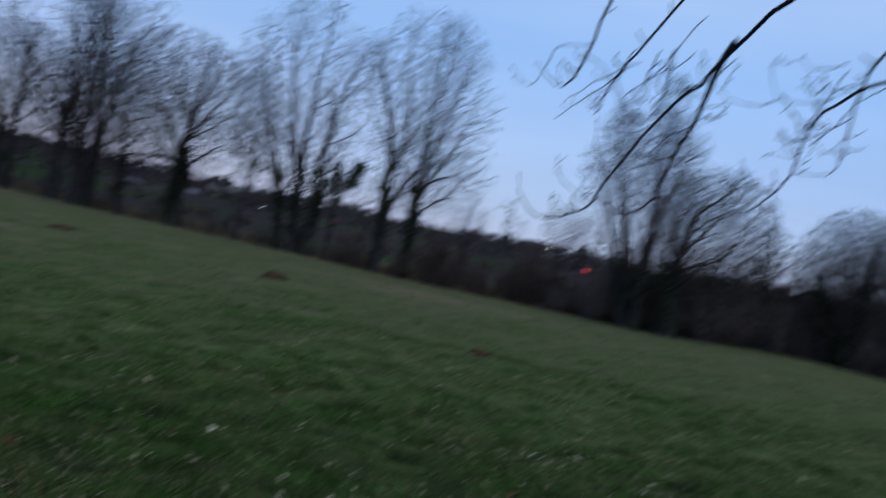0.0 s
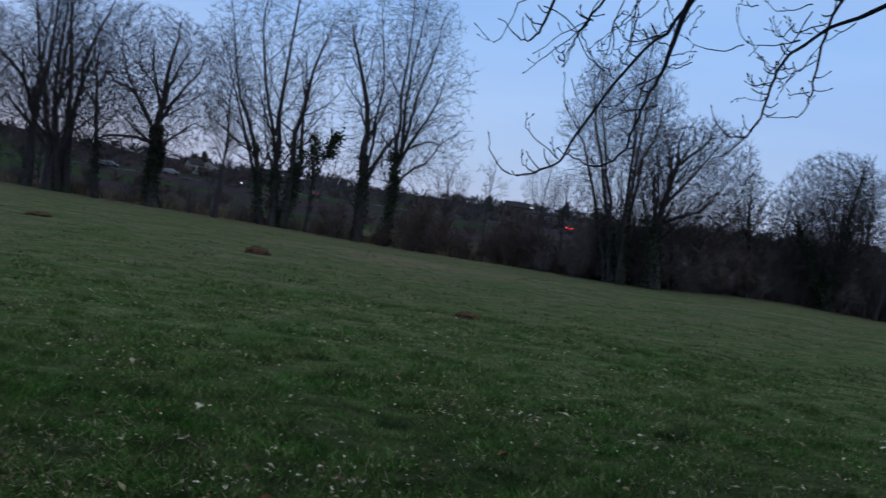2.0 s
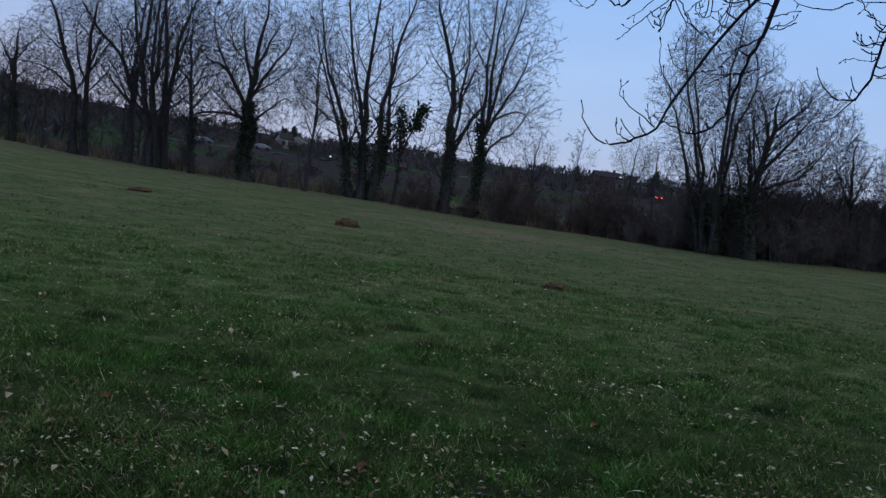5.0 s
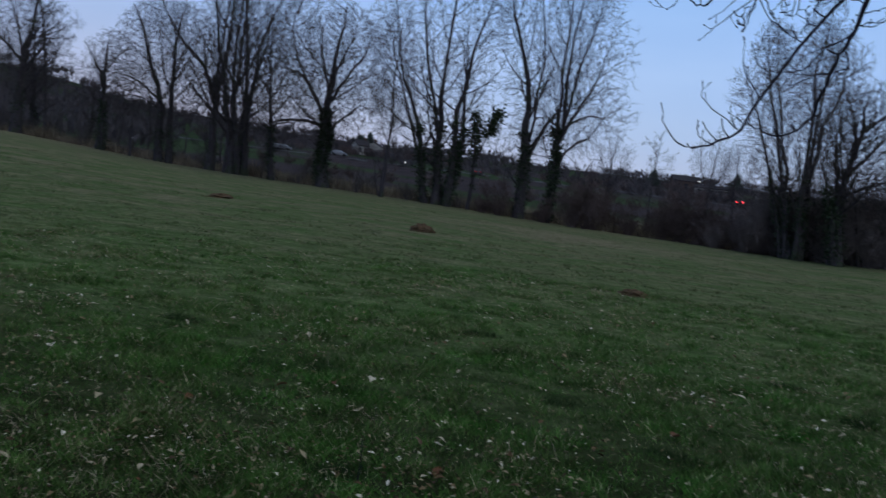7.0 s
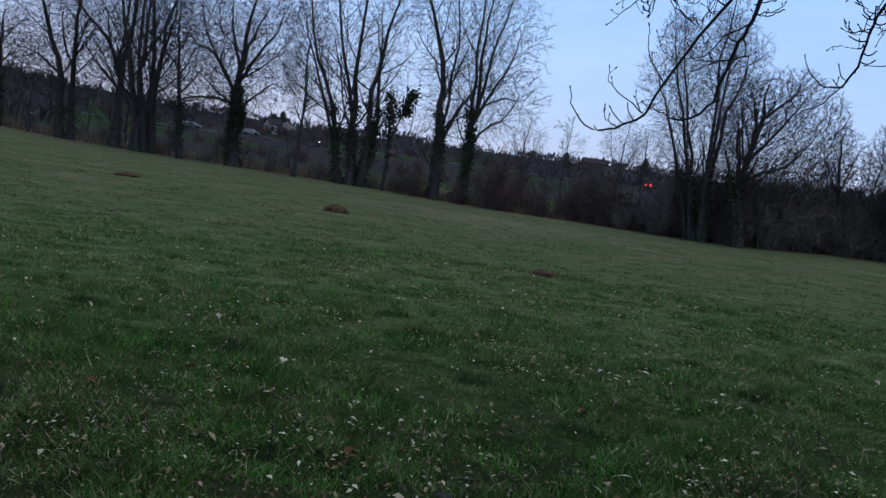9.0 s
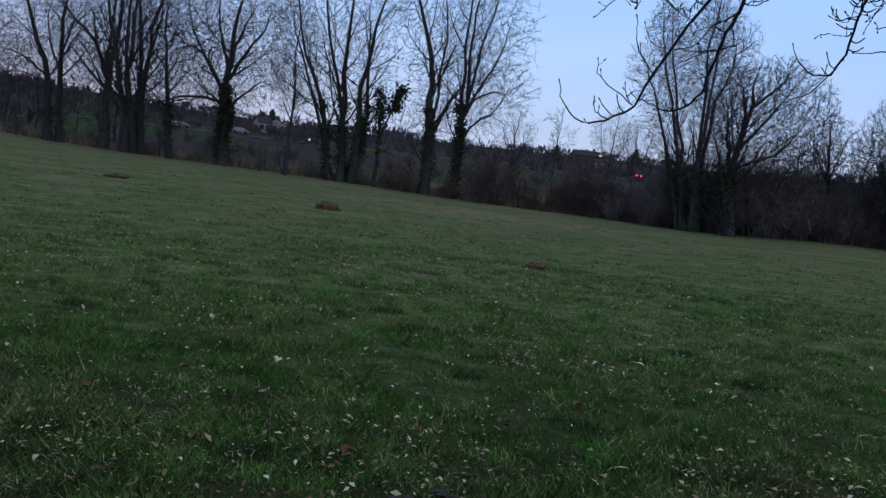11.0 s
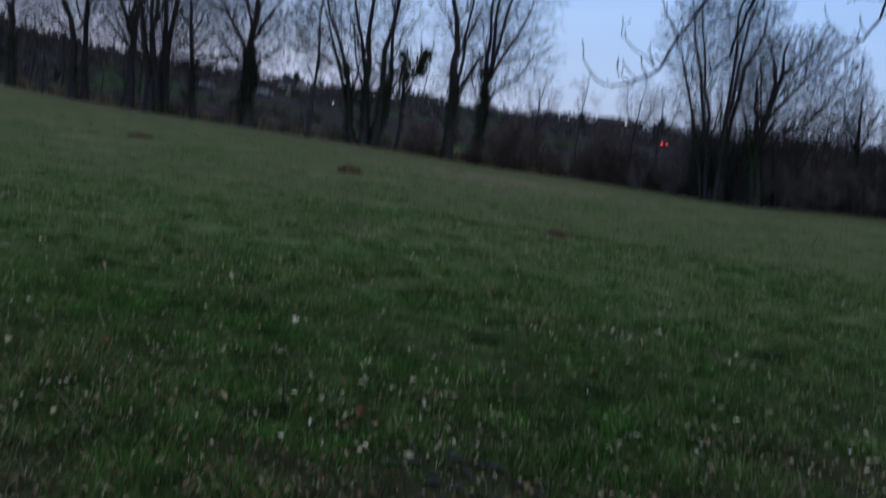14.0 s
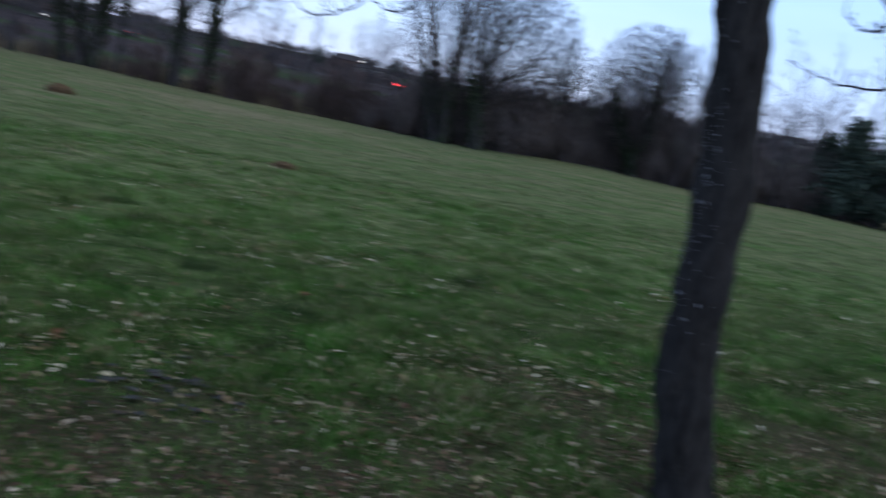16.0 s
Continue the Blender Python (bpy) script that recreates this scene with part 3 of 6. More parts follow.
    for j in range(n - 1, n0 - 1, -1):
        area[j] = max(area[j], 0.0058 ** 2.25)
        area[par[j]] += area[j]
    rad = area ** (1 / 2.25)
    rad[:n0] = np.minimum(np.maximum(rad[:n0], 0.006), srad * 0.6)
    a, b = pos[par[n0:]], pos[n0:]
    ra = np.minimum(rad[par[n0:]], rad[n0:] * 1.5)
    rb = rad[n0:]
    thick = rb > 0.0165
    seg = np.stack([a, b], axis=1)
    segr = np.stack([ra, rb], axis=1)
    bw = part("branchwork", tube_mesh("branchwork", [(P1, R1, 5), (P2, R2, 3), (seg[thick], segr[thick], 4)]), M_BARK, e)
    tagged(bw, kind="stuff")
    fine = ~thick
    # thin shoots, and short twigs along them
    per = 3 if scale > 0.8 else 2
    fa, fb = a[rb < 0.03], b[rb < 0.03]
    q = len(fa) * per
    t = rng.random((q, 1))
    A, B = np.repeat(fa, per, axis=0), np.repeat(fb, per, axis=0)
    p0 = A * (1 - t) + B * t
    dr = unit(unit(B - A) + rng.normal(size=(q, 3)) * 0.45 + np.array((0, 0, up * 0.6)))
    twigs = np.stack([p0, p0 + dr * rng.uniform(0.15, 0.5, (q, 1)) * (0.4 + 0.6 * scale)], axis=1)
    shoots = np.stack([a[fine], b[fine] + (b[fine] - a[fine]) * 0.6], axis=1)
    spikes = np.concatenate([shoots, twigs])
    tr = np.concatenate([np.repeat(rb[fine][:, None] * 1.15, 2, axis=1), np.full((q, 2), 0.0045)])
    cr = part("crown", twig_mesh("crown", [(seg[:1], segr[:1], 3)], spikes, tr), twig or M_TWIG, e, "fine bare twigs")
    tagged(cr, kind="stuff")


def tree(name, depth, stems, label, style="poplar", r0=0.2, ivy=0, ivy_to=5.0, seed=1, twig=None, dens=1.0, category="tree", dome=None):
    """A leafless tree. stems: a few (x, z) points for each main stem, in a plane at that depth; each gets some depth of its own."""
    rng = np.random.default_rng(seed)
    bx, bz = stems[0][0]
    base = np.array((bx, depth, gz(bx, depth)))
    sty = {
        # angle, spread, ratio, up, wiggle for the three orders
        "birch": ((40, 8, 0.26, -0.02, 0.06), (40, 12, 0.45, -0.06, 0.10), (40, 14, 0.5, -0.08, 0.12)),
        "larch": ((80, 6, 0.22, 0.03, 0.05), (60, 12, 0.35, -0.02, 0.10), (55, 14, 0.4, -0.04, 0.12)),
    }.get(style)
    K = 10
    S, R, lows = [], [], []
    for si, st in enumerate(stems):
        c = np.array([(x - base[0], 0.0, z - base[2]) for x, z in st])
        low = abs(st[0][1] - bz) < 0.6
        lows.append(low)
        if low:
            c[0, 2] = -0.15
        ln = np.linalg.norm(np.diff(c, axis=0), axis=1)
        run = np.concatenate([[0], np.cumsum(ln)])
        c[:, 1] = rng.normal() * 0.16 * run + (rng.normal() * 0.25 if low and si else 0)
        p = spline(c, K)
        p[1:-1] += rng.normal(size=(K - 2, 3)) * 0.012 * run[-1] ** 0.7
        if not low:
            # a limb starts inside the stem that carries it
            w = np.concatenate([spline(o, 60) for o in S])
            q = w[np.argmin(((w - p[0]) ** 2 * np.array((1, 0.05, 1))).sum(axis=1))]
            p += (q - p[0]) * (1 - np.linspace(0, 1, K)[:, None]) ** 2 + np.array((0, q[1] - p[0][1], 0)) * (1 - (1 - np.linspace(0, 1, K)[:, None]) ** 2)
        S.append(p)
        rb = r0 * (1.0 if si == 0 else (0.8 if low else 0.44)) * rng.uniform(0.85, 1.1) * min(1.0, 0.45 + run[-1] / 14)
        R.append(rb * (1 - 0.88 * np.linspace(0, 1, K) ** 0.85))
        if low:
            R[-1][0] *= 1.35
    e = thing(name, base, label, category)
    grown = style not in ("birch", "larch")
    S, R = np.array(S), np.array(R)
    for si in range(len(S)):
        nm = "trunk" if lows[si] else "limb"
        part(nm, tube_mesh(nm, [(S[si:si + 1], R[si:si + 1], 9)]), M_BARK, e)
    if grown:
        grown_crown(rng, e, S, R, style, dens, dome, base, twig)
    else:
        spawned_crown(rng, e, S, R, sty, style, dens, twig)
    if ivy:
        q = np.concatenate([spline(S[si], 40) for si in range(len(S)) if lows[si]])
        q = q[(q[:, 2] > 0) & (q[:, 2] < ivy_to * np.random.default_rng(seed).uniform(0.5, 1.0, len(q)) ** 0.5)]
        v, f_ = leaf_cloud(rng, q, int(ivy * 2.6), 0.08 + 0.38 * r0, 0.075)
        iv = part("ivy", mesh_from("ivy", v, f_), M_IVY, e, "dark evergreen ivy leaves")
        tagged(iv, kind="stuff")
    return e


def spawned_crown(rng, e, S, R, sty, style, dens, twig):
    """Regular side shoots of a birch or larch."""
    m1, m2, m3 = max(4, round(23 * dens)), max(3, round(11 * dens)), max(3, round(12 * dens))
    f0 = 0.16 if style == "birch" else 0.25
    a, sp, ra, up, wg = sty[0]
    P1, R1 = spawn(rng, S, R, m1, f0, a, sp, ra, 6, up, wg, 0.38, 0.011, 0.3, 0.5)
    run = np.linalg.norm(np.diff(S, axis=1), axis=2).sum(axis=1)
    fill = np.clip(run / (0.55 * run.max()), 0.45, 1.0)
    some = rng.random(len(P1)) < np.repeat(fill, m1)
    P1, R1 = P1[some], R1[some]
    a, sp, ra, up, wg = sty[1]
    l1 = np.linalg.norm(np.diff(P1, axis=1), axis=2).sum(axis=1)
    P2, R2 = spawn(rng, P1, R1, m2, 0.2, a, sp, ra, 3, up, wg, 0.5, 0.0068, 0.4, 0.4, lmax=1.9)
    some = rng.random(len(P2)) < np.repeat(np.clip(l1 / 1.7, 0.2, 1), m2)
    P2, R2 = P2[some], R2[some]
    l2 = np.linalg.norm(np.diff(P2, axis=1), axis=2).sum(axis=1)
    a, sp, ra, up, wg = sty[2]
    P3, R3 = spawn(rng, P2, R2, m3, 0.1, a, sp, ra * 1.55, 2, up, wg, 0.6, 0.0058, 0.6, 0.3, lmax=0.75)
    keep = (P3[:, -1, 2] > 0.3) & (rng.random(len(P3)) < np.repeat(np.clip(l2 / 0.75, 0.25, 1), m3))
    bw = part("branchwork", tube_mesh("branchwork", [(P1, R1, 4)]), M_BARK if twig is None else twig, e)
    tagged(bw, kind="stuff")
    cr = part("crown", twig_mesh("crown", [(P2, R2, 3)], P3[keep], R3[keep]), twig or M_TWIG, e, "fine bare twigs")
    tagged(cr, kind="stuff")


tree("tall_tree", 54, [
    [(-6.31, -0.11), (-6.53, 3.78), (-6.72, 7.9), (-6.33, 15.2)],
    [(-6.92, 0.03), (-7.68, 4.0), (-8.88, 7.31), (-10.0, 12.2)],
    [(-6.77, 0.96), (-8.23, 4.97), (-9.81, 8.58), (-10.3, 10.3)],
    [(-5.55, 0.11), (-5.5, 5.63), (-4.94, 9.47), (-4.1, 12.8)],
    [(-5.88, -0.14), (-5.21, 2.88), (-5.2, 6.7), (-5.35, 9.77)],
    [(-6.5, 3.78), (-7.37, 7.48), (-8.2, 11.49), (-8.17, 14.9)]],
    "tall bare multi-stemmed tree with ivy at the meadow edge", "poplar", 0.30, 2900, 5.2, 11, dens=1.0)
tree("tall_tree", 54, [
    [(-1.06, -0.36), (-1.27, 4.37), (-1.31, 7.14), (-2.4, 10.75), (-3.0, 12.8)],
    [(-0.98, 2.67), (-0.72, 7.21), (-0.79, 10.29), (-1.5, 15.0)],
    [(0.67, -0.38), (0.69, 4.95), (0.67, 9.08), (0.6, 16.2)],
    [(0.67, 4.25), (1.46, 8.83), (2.3, 12.02), (2.5, 14.3)],
    [(0.85, 5.66), (0.85, 10.47), (1.54, 15.4)],
    [(-1.34, 1.22), (-2.33, 2.86), (-3.02, 3.66)],
    [(0.98, 5.5), (2.1, 6.35), (3.14, 6.47), (3.72, 5.98)],
    [(-0.84, 3.03), (0.09, 5.57), (1.11, 7.41), (1.77, 9.21)],
    [(0.8, 4.6), (1.7, 6.6), (2.7, 8.6), (3.2, 10.8)],
    [(0.75, 3.2), (1.7, 4.5), (2.8, 5.3), (3.5, 6.9)]],
    "tall bare tree with two ivy-clad trunks in the hedge", "poplar", 0.29, 3000, 6.0, 12, dens=1.08)
tree("ivy_tree", 55, [
    [(-13.78, 0.06), (-14.16, 2.97), (-14.51, 5.22), (-14.44, 7.51), (-14.44, 10.0), (-14.39, 12.2)],
    [(-14.45, 4.52), (-15.53, 6.33), (-16.47, 8.15), (-17.0, 10.0)],
    [(-14.58, 4.86), (-16.02, 6.98), (-17.2, 7.54), (-18.0, 8.3)],
    [(-14.35, 5.41), (-13.21, 7.3), (-12.14, 8.99), (-11.9, 10.3)],
    [(-14.0, 3.52), (-13.14, 4.57), (-11.98, 5.47), (-11.06, 5.15)],
    [(-14.49, 3.81), (-16.12, 4.16), (-17.51, 3.82), (-18.71, 3.33)],
    [(-14.52, 6.1), (-15.37, 8.45), (-15.94, 10.3), (-15.96, 11.6)],
    [(-14.34, 7.17), (-13.58, 9.34), (-12.88, 10.9)]],
    "bare spreading tree with an ivy-wrapped trunk", "oak", 0.36, 4200, 5.4, 13, dens=0.9, dome=(-15.0, 7.4, 4.0, 4.6, 7))
tree("birch", 53, [
    [(-9.56, 0.09), (-9.6, 3.38), (-9.67, 6.09), (-9.6, 10.6)],
    [(-9.45, 0.07), (-9.4, 4.42), (-9.6, 7.44), (-9.46, 10.14)],
    [(-9.66, 0.11), (-10.15, 1.6), (-10.45, 2.6)]],
    "slender twin-stemmed bare birch in the hedge", "birch", 0.12, 0, 0, 14)
tree("slender_tree", 55, [
    [(-17.19, 0.21), (-17.39, 3.66), (-17.49, 6.81), (-17.41, 9.95)],
    [(-17.42, 4.01), (-16.56, 5.16), (-16.07, 5.57)],
    [(-17.45, 4.36), (-18.49, 4.94), (-19.22, 5.21)],
    [(-17.4, 3.1), (-18.3, 3.3), (-19.4, 3.0)], [(-17.4, 3.5), (-16.4, 3.9), (-15.6, 3.7)],
    [(-17.45, 5.3), (-16.6, 6.1), (-15.7, 6.3)], [(-17.48, 5.8), (-18.4, 6.5), (-19.3, 6.6)], [(-17.47, 7.0), (-16.8, 7.7), (-16.2, 8.0)], [(-17.47, 7.3), (-18.1, 8.1), (-18.7, 8.4)]],
    "slender bare tree with layered side branches", "oak", 0.19, 300, 4, 15, dens=0.7)
tree("tall_tree", 56, [
    [(-20.57, 0.27), (-20.84, 4.42), (-21.62, 8.25), (-22.4, 14.0)],
    [(-20.2, 0.24), (-20.65, 5.16), (-20.79, 9.05), (-20.89, 15.5)],
    [(-19.7, 0.33), (-19.97, 4.87), (-19.65, 9.18), (-19.3, 14.5)],
    [(-19.35, 0.48), (-19.35, 5.66), (-18.63, 8.94), (-17.3, 13.0)],
    [(-19.99, 0.33), (-19.84, 6.32), (-20.13, 10.54), (-20.07, 16.0)],
    [(-19.78, 3.46), (-18.8, 6.79), (-18.24, 8.63), (-17.6, 11.5)]],
    "tall bare tree with a fan of many straight stems", "poplar", 0.28, 200, 2.0, 16, dens=0.66)
tree("tall_tree", 57, [
    [(-22.18, 0.55), (-22.35, 3.98), (-22.43, 6.87), (-22.36, 10.48), (-22.44, 15.0)],
    [(-22.4, 4.7), (-23.19, 7.15), (-25.0, 9.29), (-26.2, 12.5)],
    [(-22.43, 5.42), (-22.04, 8.72), (-21.55, 13.0)],
    [(-22.42, 3.97), (-23.77, 5.27), (-24.97, 6.58)]],
    "tall bare tree forking from one dark trunk", "poplar", 0.32, 300, 2.5, 17, dens=1.08)
tree("oak_tree", 58, [
    [(-26.25, 0.56), (-26.5, 4.33), (-27.31, 7.19), (-28.0, 9.4), (-28.4, 10.4)],
    [(-25.56, 0.41), (-25.82, 4.78), (-25.94, 7.72), (-25.51, 10.0), (-25.44, 11.0)],
    [(-26.43, 4.34), (-27.94, 5.65), (-29.83, 5.99)],
    [(-26.38, 3.79), (-27.86, 4.55), (-29.35, 4.45)],
    [(-25.95, 5.87), (-25.16, 8.17), (-24.4, 9.4)],
    [(-26.01, 4.76), (-27.15, 7.58), (-27.16, 9.9)]],
    "bare twin-trunked oak with crooked spreading limbs", "oak", 0.3, 400, 2.5, 18, dens=0.85, dome=(-26.6, 6.8, 3.4, 4.0, 7))
tree("young_tree", 58, [[(-28.38, 0.47), (-28.33, 2.27), (-28.26, 3.95)]],
    "short bare young stem by the field edge", "birch", 0.16, 0, 0, 19, dens=0.6)
tree("small_tree", 60, [
    [(-31.74, 0.83), (-31.55, 4.38), (-31.5, 6.83), (-31.37, 8.4)],
    [(-31.31, 0.88), (-31.16, 4.83), (-31.46, 6.43), (-32.4, 8.0)],
    [(-31.41, 6.03), (-30.77, 7.31), (-30.34, 7.9)]],
    "small bare twin-trunked tree at the field edge", "oak", 0.25, 500, 4, 20, dens=0.8, dome=(-31.4, 6.0, 2.0, 3.0, 8))
tree("tall_tree", 60, [
    [(-38.17, 1.3), (-38.17, 4.45), (-38.23, 6.5), (-37.81, 9.82), (-37.3, 14.0)],
    [(-38.28, 6.08), (-39.81, 7.56), (-41.89, 8.9)],
    [(-38.25, 6.7), (-39.31, 9.26), (-40.79, 11.5)],
    [(-38.06, 6.52), (-37.25, 8.65), (-36.2, 9.17)],
    [(-37.12, 2.91), (-36.45, 5.05), (-35.72, 6.57)]],
    "large bare tree with a forked trunk by the hill", "round", 0.38, 400, 3, 21)
tree("small_tree", 66, [[(-40.5, 1.6), (-40.2, 5.0), (-40.0, 9.5)], [(-40.4, 3.0), (-41.6, 6.0), (-42.4, 9.0)], [(-40.3, 3.5), (-39.0, 6.0), (-38.4, 8.6)]],
    "bare tree behind the forked tree", "oak", 0.24, 300, 3, 28, dens=0.9)
tree("small_tree", 64, [[(-34.6, 1.2), (-34.4, 4.0), (-34.2, 7.0)], [(-34.5, 2.0), (-35.4, 4.6), (-36.0, 6.4)], [(-34.4, 2.4), (-33.5, 4.6), (-33.0, 6.2)]],
    "bare twiggy tree at the foot of the hill", "oak", 0.16, 200, 3, 29, dens=0.85)
tree("larch", 75, [[(-44.37, 1.31), (-44.56, 7.05), (-44.58, 12.66), (-44.71, 17.5)]],
    "bare larch with level layered branches", "larch", 0.2, 0, 0, 22, dens=1.4)
tree("poplar", 46, [
    [(12.93, -0.49), (12.25, 3.4), (11.21, 7.72), (10.7, 10.6)],
    [(13.08, -0.53), (12.4, 4.01), (11.72, 8.36), (11.58, 11.2)],
    [(13.23, -0.52), (12.76, 4.05), (12.56, 8.75), (12.56, 12.0)],
    [(13.38, -0.5), (13.27, 4.7), (13.73, 8.88), (14.1, 10.7)],
    [(13.56, -0.51), (13.67, 5.05), (14.54, 8.39), (15.1, 9.7)],
    [(12.77, -0.45), (11.58, 3.92), (10.5, 6.73), (10.0, 8.0)]],
    "bare upright poplar with a fan of pale stems", "fastigiate", 0.16, 900, 4.2, 23, M_PALETWIG, dens=1.35, dome=(12.7, 6.6, 2.3, 4.6, 8))
tree("round_tree", 45, [
    [(15.0, -0.36), (15.0, 2.82), (15.74, 5.82), (16.03, 8.3)],
    [(15.0, 2.82), (14.34, 5.37), (14.31, 7.2)],
    [(15.35, 4.03), (16.85, 6.24), (18.0, 8.0)],
    [(15.1, 3.13), (17.43, 4.27), (18.9, 6.6)],
    [(15.64, 5.52), (15.25, 7.21), (14.94, 8.0)],
    [(15.8, 6.41), (17.14, 7.8), (17.34, 8.4)],
    [(14.93, 0.17), (14.13, 2.72), (13.41, 4.69)]],
    "bare round-crowned tree with dense fine twigs", "round", 0.31, 700, 4.0, 24, dens=1.35, dome=(16.5, 5.75, 2.9, 3.0, 12))
tree("small_tree", 50, [
    [(22.64, -0.22), (22.07, 3.57), (21.85, 5.49), (21.95, 6.7)],
    [(22.17, 2.93), (20.82, 4.73), (20.3, 6.0)],
    [(22.18, 3.26), (23.02, 5.3), (23.4, 6.1)]],
    "small bare tree behind the thicket", "round", 0.16, 0, 0, 25, dens=1.2, dome=(21.9, 4.6, 1.6, 2.2, 8))
tree("ivy_tree", 48, [
    [(26.27, -0.33), (25.98, 3.18), (25.8, 6.1), (25.96, 8.2)],
    [(26.0, 2.53), (24.65, 4.66), (23.9, 6.84)],
    [(26.02, 2.86), (26.73, 5.56), (27.3, 7.3)],
    [(26.17, -0.08), (24.8, 2.39), (23.65, 4.53)]],
    "dense bare tree with ivy and a rounded top", "round", 0.2, 1600, 5.0, 26, dens=2.2, dome=(25.6, 4.8, 2.8, 3.6, 15))
tree("birch", 50, [
    [(29.97, -0.35), (29.71, 3.22), (30.08, 6.34), (29.94, 8.2)],
    [(30.71, -0.44), (30.02, 4.29), (29.29, 7.3)]],
    "pale slender bare tree beside the ivy tree", "birch", 0.15, 0, 0, 27, M_BIRCH)
for i, (x, top) in enumerate([(28.6, 7.6), (32.3, 8.2), (34.2, 8.7), (35.9, 8.8), (37.8, 9.5), (39.4, 9.9), (41.6, 10.4), (43.6, 9.8)]):
    dx = random.uniform(-0.3, 0.3)
    tree("slender_tree", 47 + (i % 3), [
        [(x, -0.6), (x + dx, top * 0.4), (x + 2 * dx, top)],
        [(x + 0.05, top * 0.35), (x + 0.8, top * 0.6), (x + 1.1, top * 0.9)]],
        "slender pale-stemmed bare tree in a row", "birch", 0.13, 0, 0, 40 + i, M_BIRCH, dens=0.75)
# small many-stemmed trees rising out of the thicket
for i, (x, y, top) in enumerate([(19.3, 49, 5.0), (20.6, 51, 4.8), (24.0, 50.5, 5.8), (27.6, 51, 7.2), (31.6, 50, 6.4), (33.6, 51, 6.2), (36.6, 51, 6.0), (39.0, 50, 6.4), (42.6, 50, 6.6), (23.4, 52.5, 5.4), (28.2, 52, 6.8), (18.2, 50.5, 5.4), (14.2, 47.6, 4.6), (17.0, 47.4, 4.6), (13.7, 47.2, 4.0), (25.4, 49.6, 5.6), (26.9, 49.8, 5.8), (29.4, 50.8, 6.4)]):
    z0 = gz(x, y)
    tree("small_tree", y, [[(x, z0), (x + random.uniform(-0.2, 0.2), top * 0.5), (x + random.uniform(-0.4, 0.4), top)],
                           [(x - 0.2, z0), (x - 0.7, top * 0.45), (x - 1.2, top * 0.85)], [(x + 0.2, z0), (x + 0.7, top * 0.45), (x + 1.2, top * 0.88)]],
         "small bare many-stemmed tree in the thicket", "round", 0.10, 100, 2.4, 140 + i, dens=0.62)
# thin young trees behind the tall trunks
for i in range(9):
    x = -34.5 + i * 2.1 + random.uniform(-0.6, 0.6)
    y, top = 63 + random.uniform(-2, 6), random.uniform(4.5, 7.6)
    z0 = gz(x, y)
    tree("young_tree", y, [[(x, z0), (x + random.uniform(-0.3, 0.3), top * 0.5), (x + random.uniform(-0.6, 0.6), top)], [(x, top * 0.2), (x + random.uniform(-1, 1), top * 0.5), (x + random.uniform(-1.6, 1.6), top * 0.8)]],
         "thin bare young tree behind the hedge trunks", "oak", 0.10, 0, 0, 180 + i, dens=0.45)
# trees further back, in front of the hillside
tree("small_tree", 75, [
    [(5.8, -0.2), (5.7, 2.8), (5.9, 6.3)], [(5.8, 1.6), (5.1, 3.8), (4.8, 5.2)], [(5.8, 2.0), (6.6, 4.0), (7.0, 5.6)]],
    "bare twiggy tree behind the hedge", "round", 0.16, 0, 0, 60)
tree("birch", 88, [[(11.1, 0), (11.0, 4), (11.2, 8.4)]], "thin bare birch standing behind the hedge", "birch", 0.1, 0, 0, 61, M_BIRCH)
tree("small_tree", 120, [[(22.6, 1), (22.5, 5), (22.8, 11.4)], [(22.5, 3), (21, 7), (20.6, 9.6)], [(22.5, 3), (24, 7), (24.5, 10)]], "bare rounded tree by the far houses", "round", 0.2, 0, 0, 62, dens=0.7)
tree("small_tree", 125, [[(27.0, 1), (27.0, 5), (27.2, 10.6)], [(27, 3), (25.4, 6), (25, 9)], [(27, 3), (28.6, 7), (29.2, 9.6)]], "bare rounded tree by the far houses", "round", 0.2, 0, 0, 63, dens=0.7)


# ---- ivy-smothered snag between the tall trees ----
def ivy_snag():
    rng = np.random.default_rng(71)
    base = np.array((-4.25, 54.0, gz(-4.25, 54.0)))
    e = thing("ivy_snag", base, "thin dead trunk topped with clumps of ivy", "tree")
    st = [[(0, 0, -0.1), (0.12, 0, 2.2), (0.0, 0.1, 4.0), (-0.1, 0.1, 5.9)], [(0.08, 0, 2.9), (0.5, 0, 4.2), (0.9, 0.1, 5.2), (1.2, 0.1, 6.1)]]
    S = np.array([spline(c, 10) for c in st])
    R = np.array([np.linspace(0.13, 0.04, 10), np.linspace(0.07, 0.03, 10)])
    part("trunk", tube_mesh("trunk", [(S[:1], R[:1], 8)]), M_BARK, e)
    part("limb", tube_mesh("limb", [(S[1:], R[1:], 6)]), M_BARK, e)
    P1, R1 = spawn(rng, S, R, 9, 0.5, 55, 15, 0.2, 4, 0.05, 0.15, 0.5, 0.008)
    tagged(part("crown", tube_mesh("crown", [(P1, R1, 3)]), M_TWIG, e), kind="stuff")
    c1 = S[0][6:]
    c2 = S[1][5:]
    v1, f1 = leaf_cloud(rng, np.concatenate([c1, c2, P1[:, 1]]), 1500, 0.2, 0.10)
    v2, f2 = leaf_cloud(rng, S[0][2:6], 250, 0.1, 0.08)
    tagged(part("ivy", mesh_from("ivy", np.concatenate([v1, v2]), np.concatenate([f1, f2 + len(v1)])), M_IVY, e, "dark clumped ivy leaves"), kind="stuff")


ivy_snag()


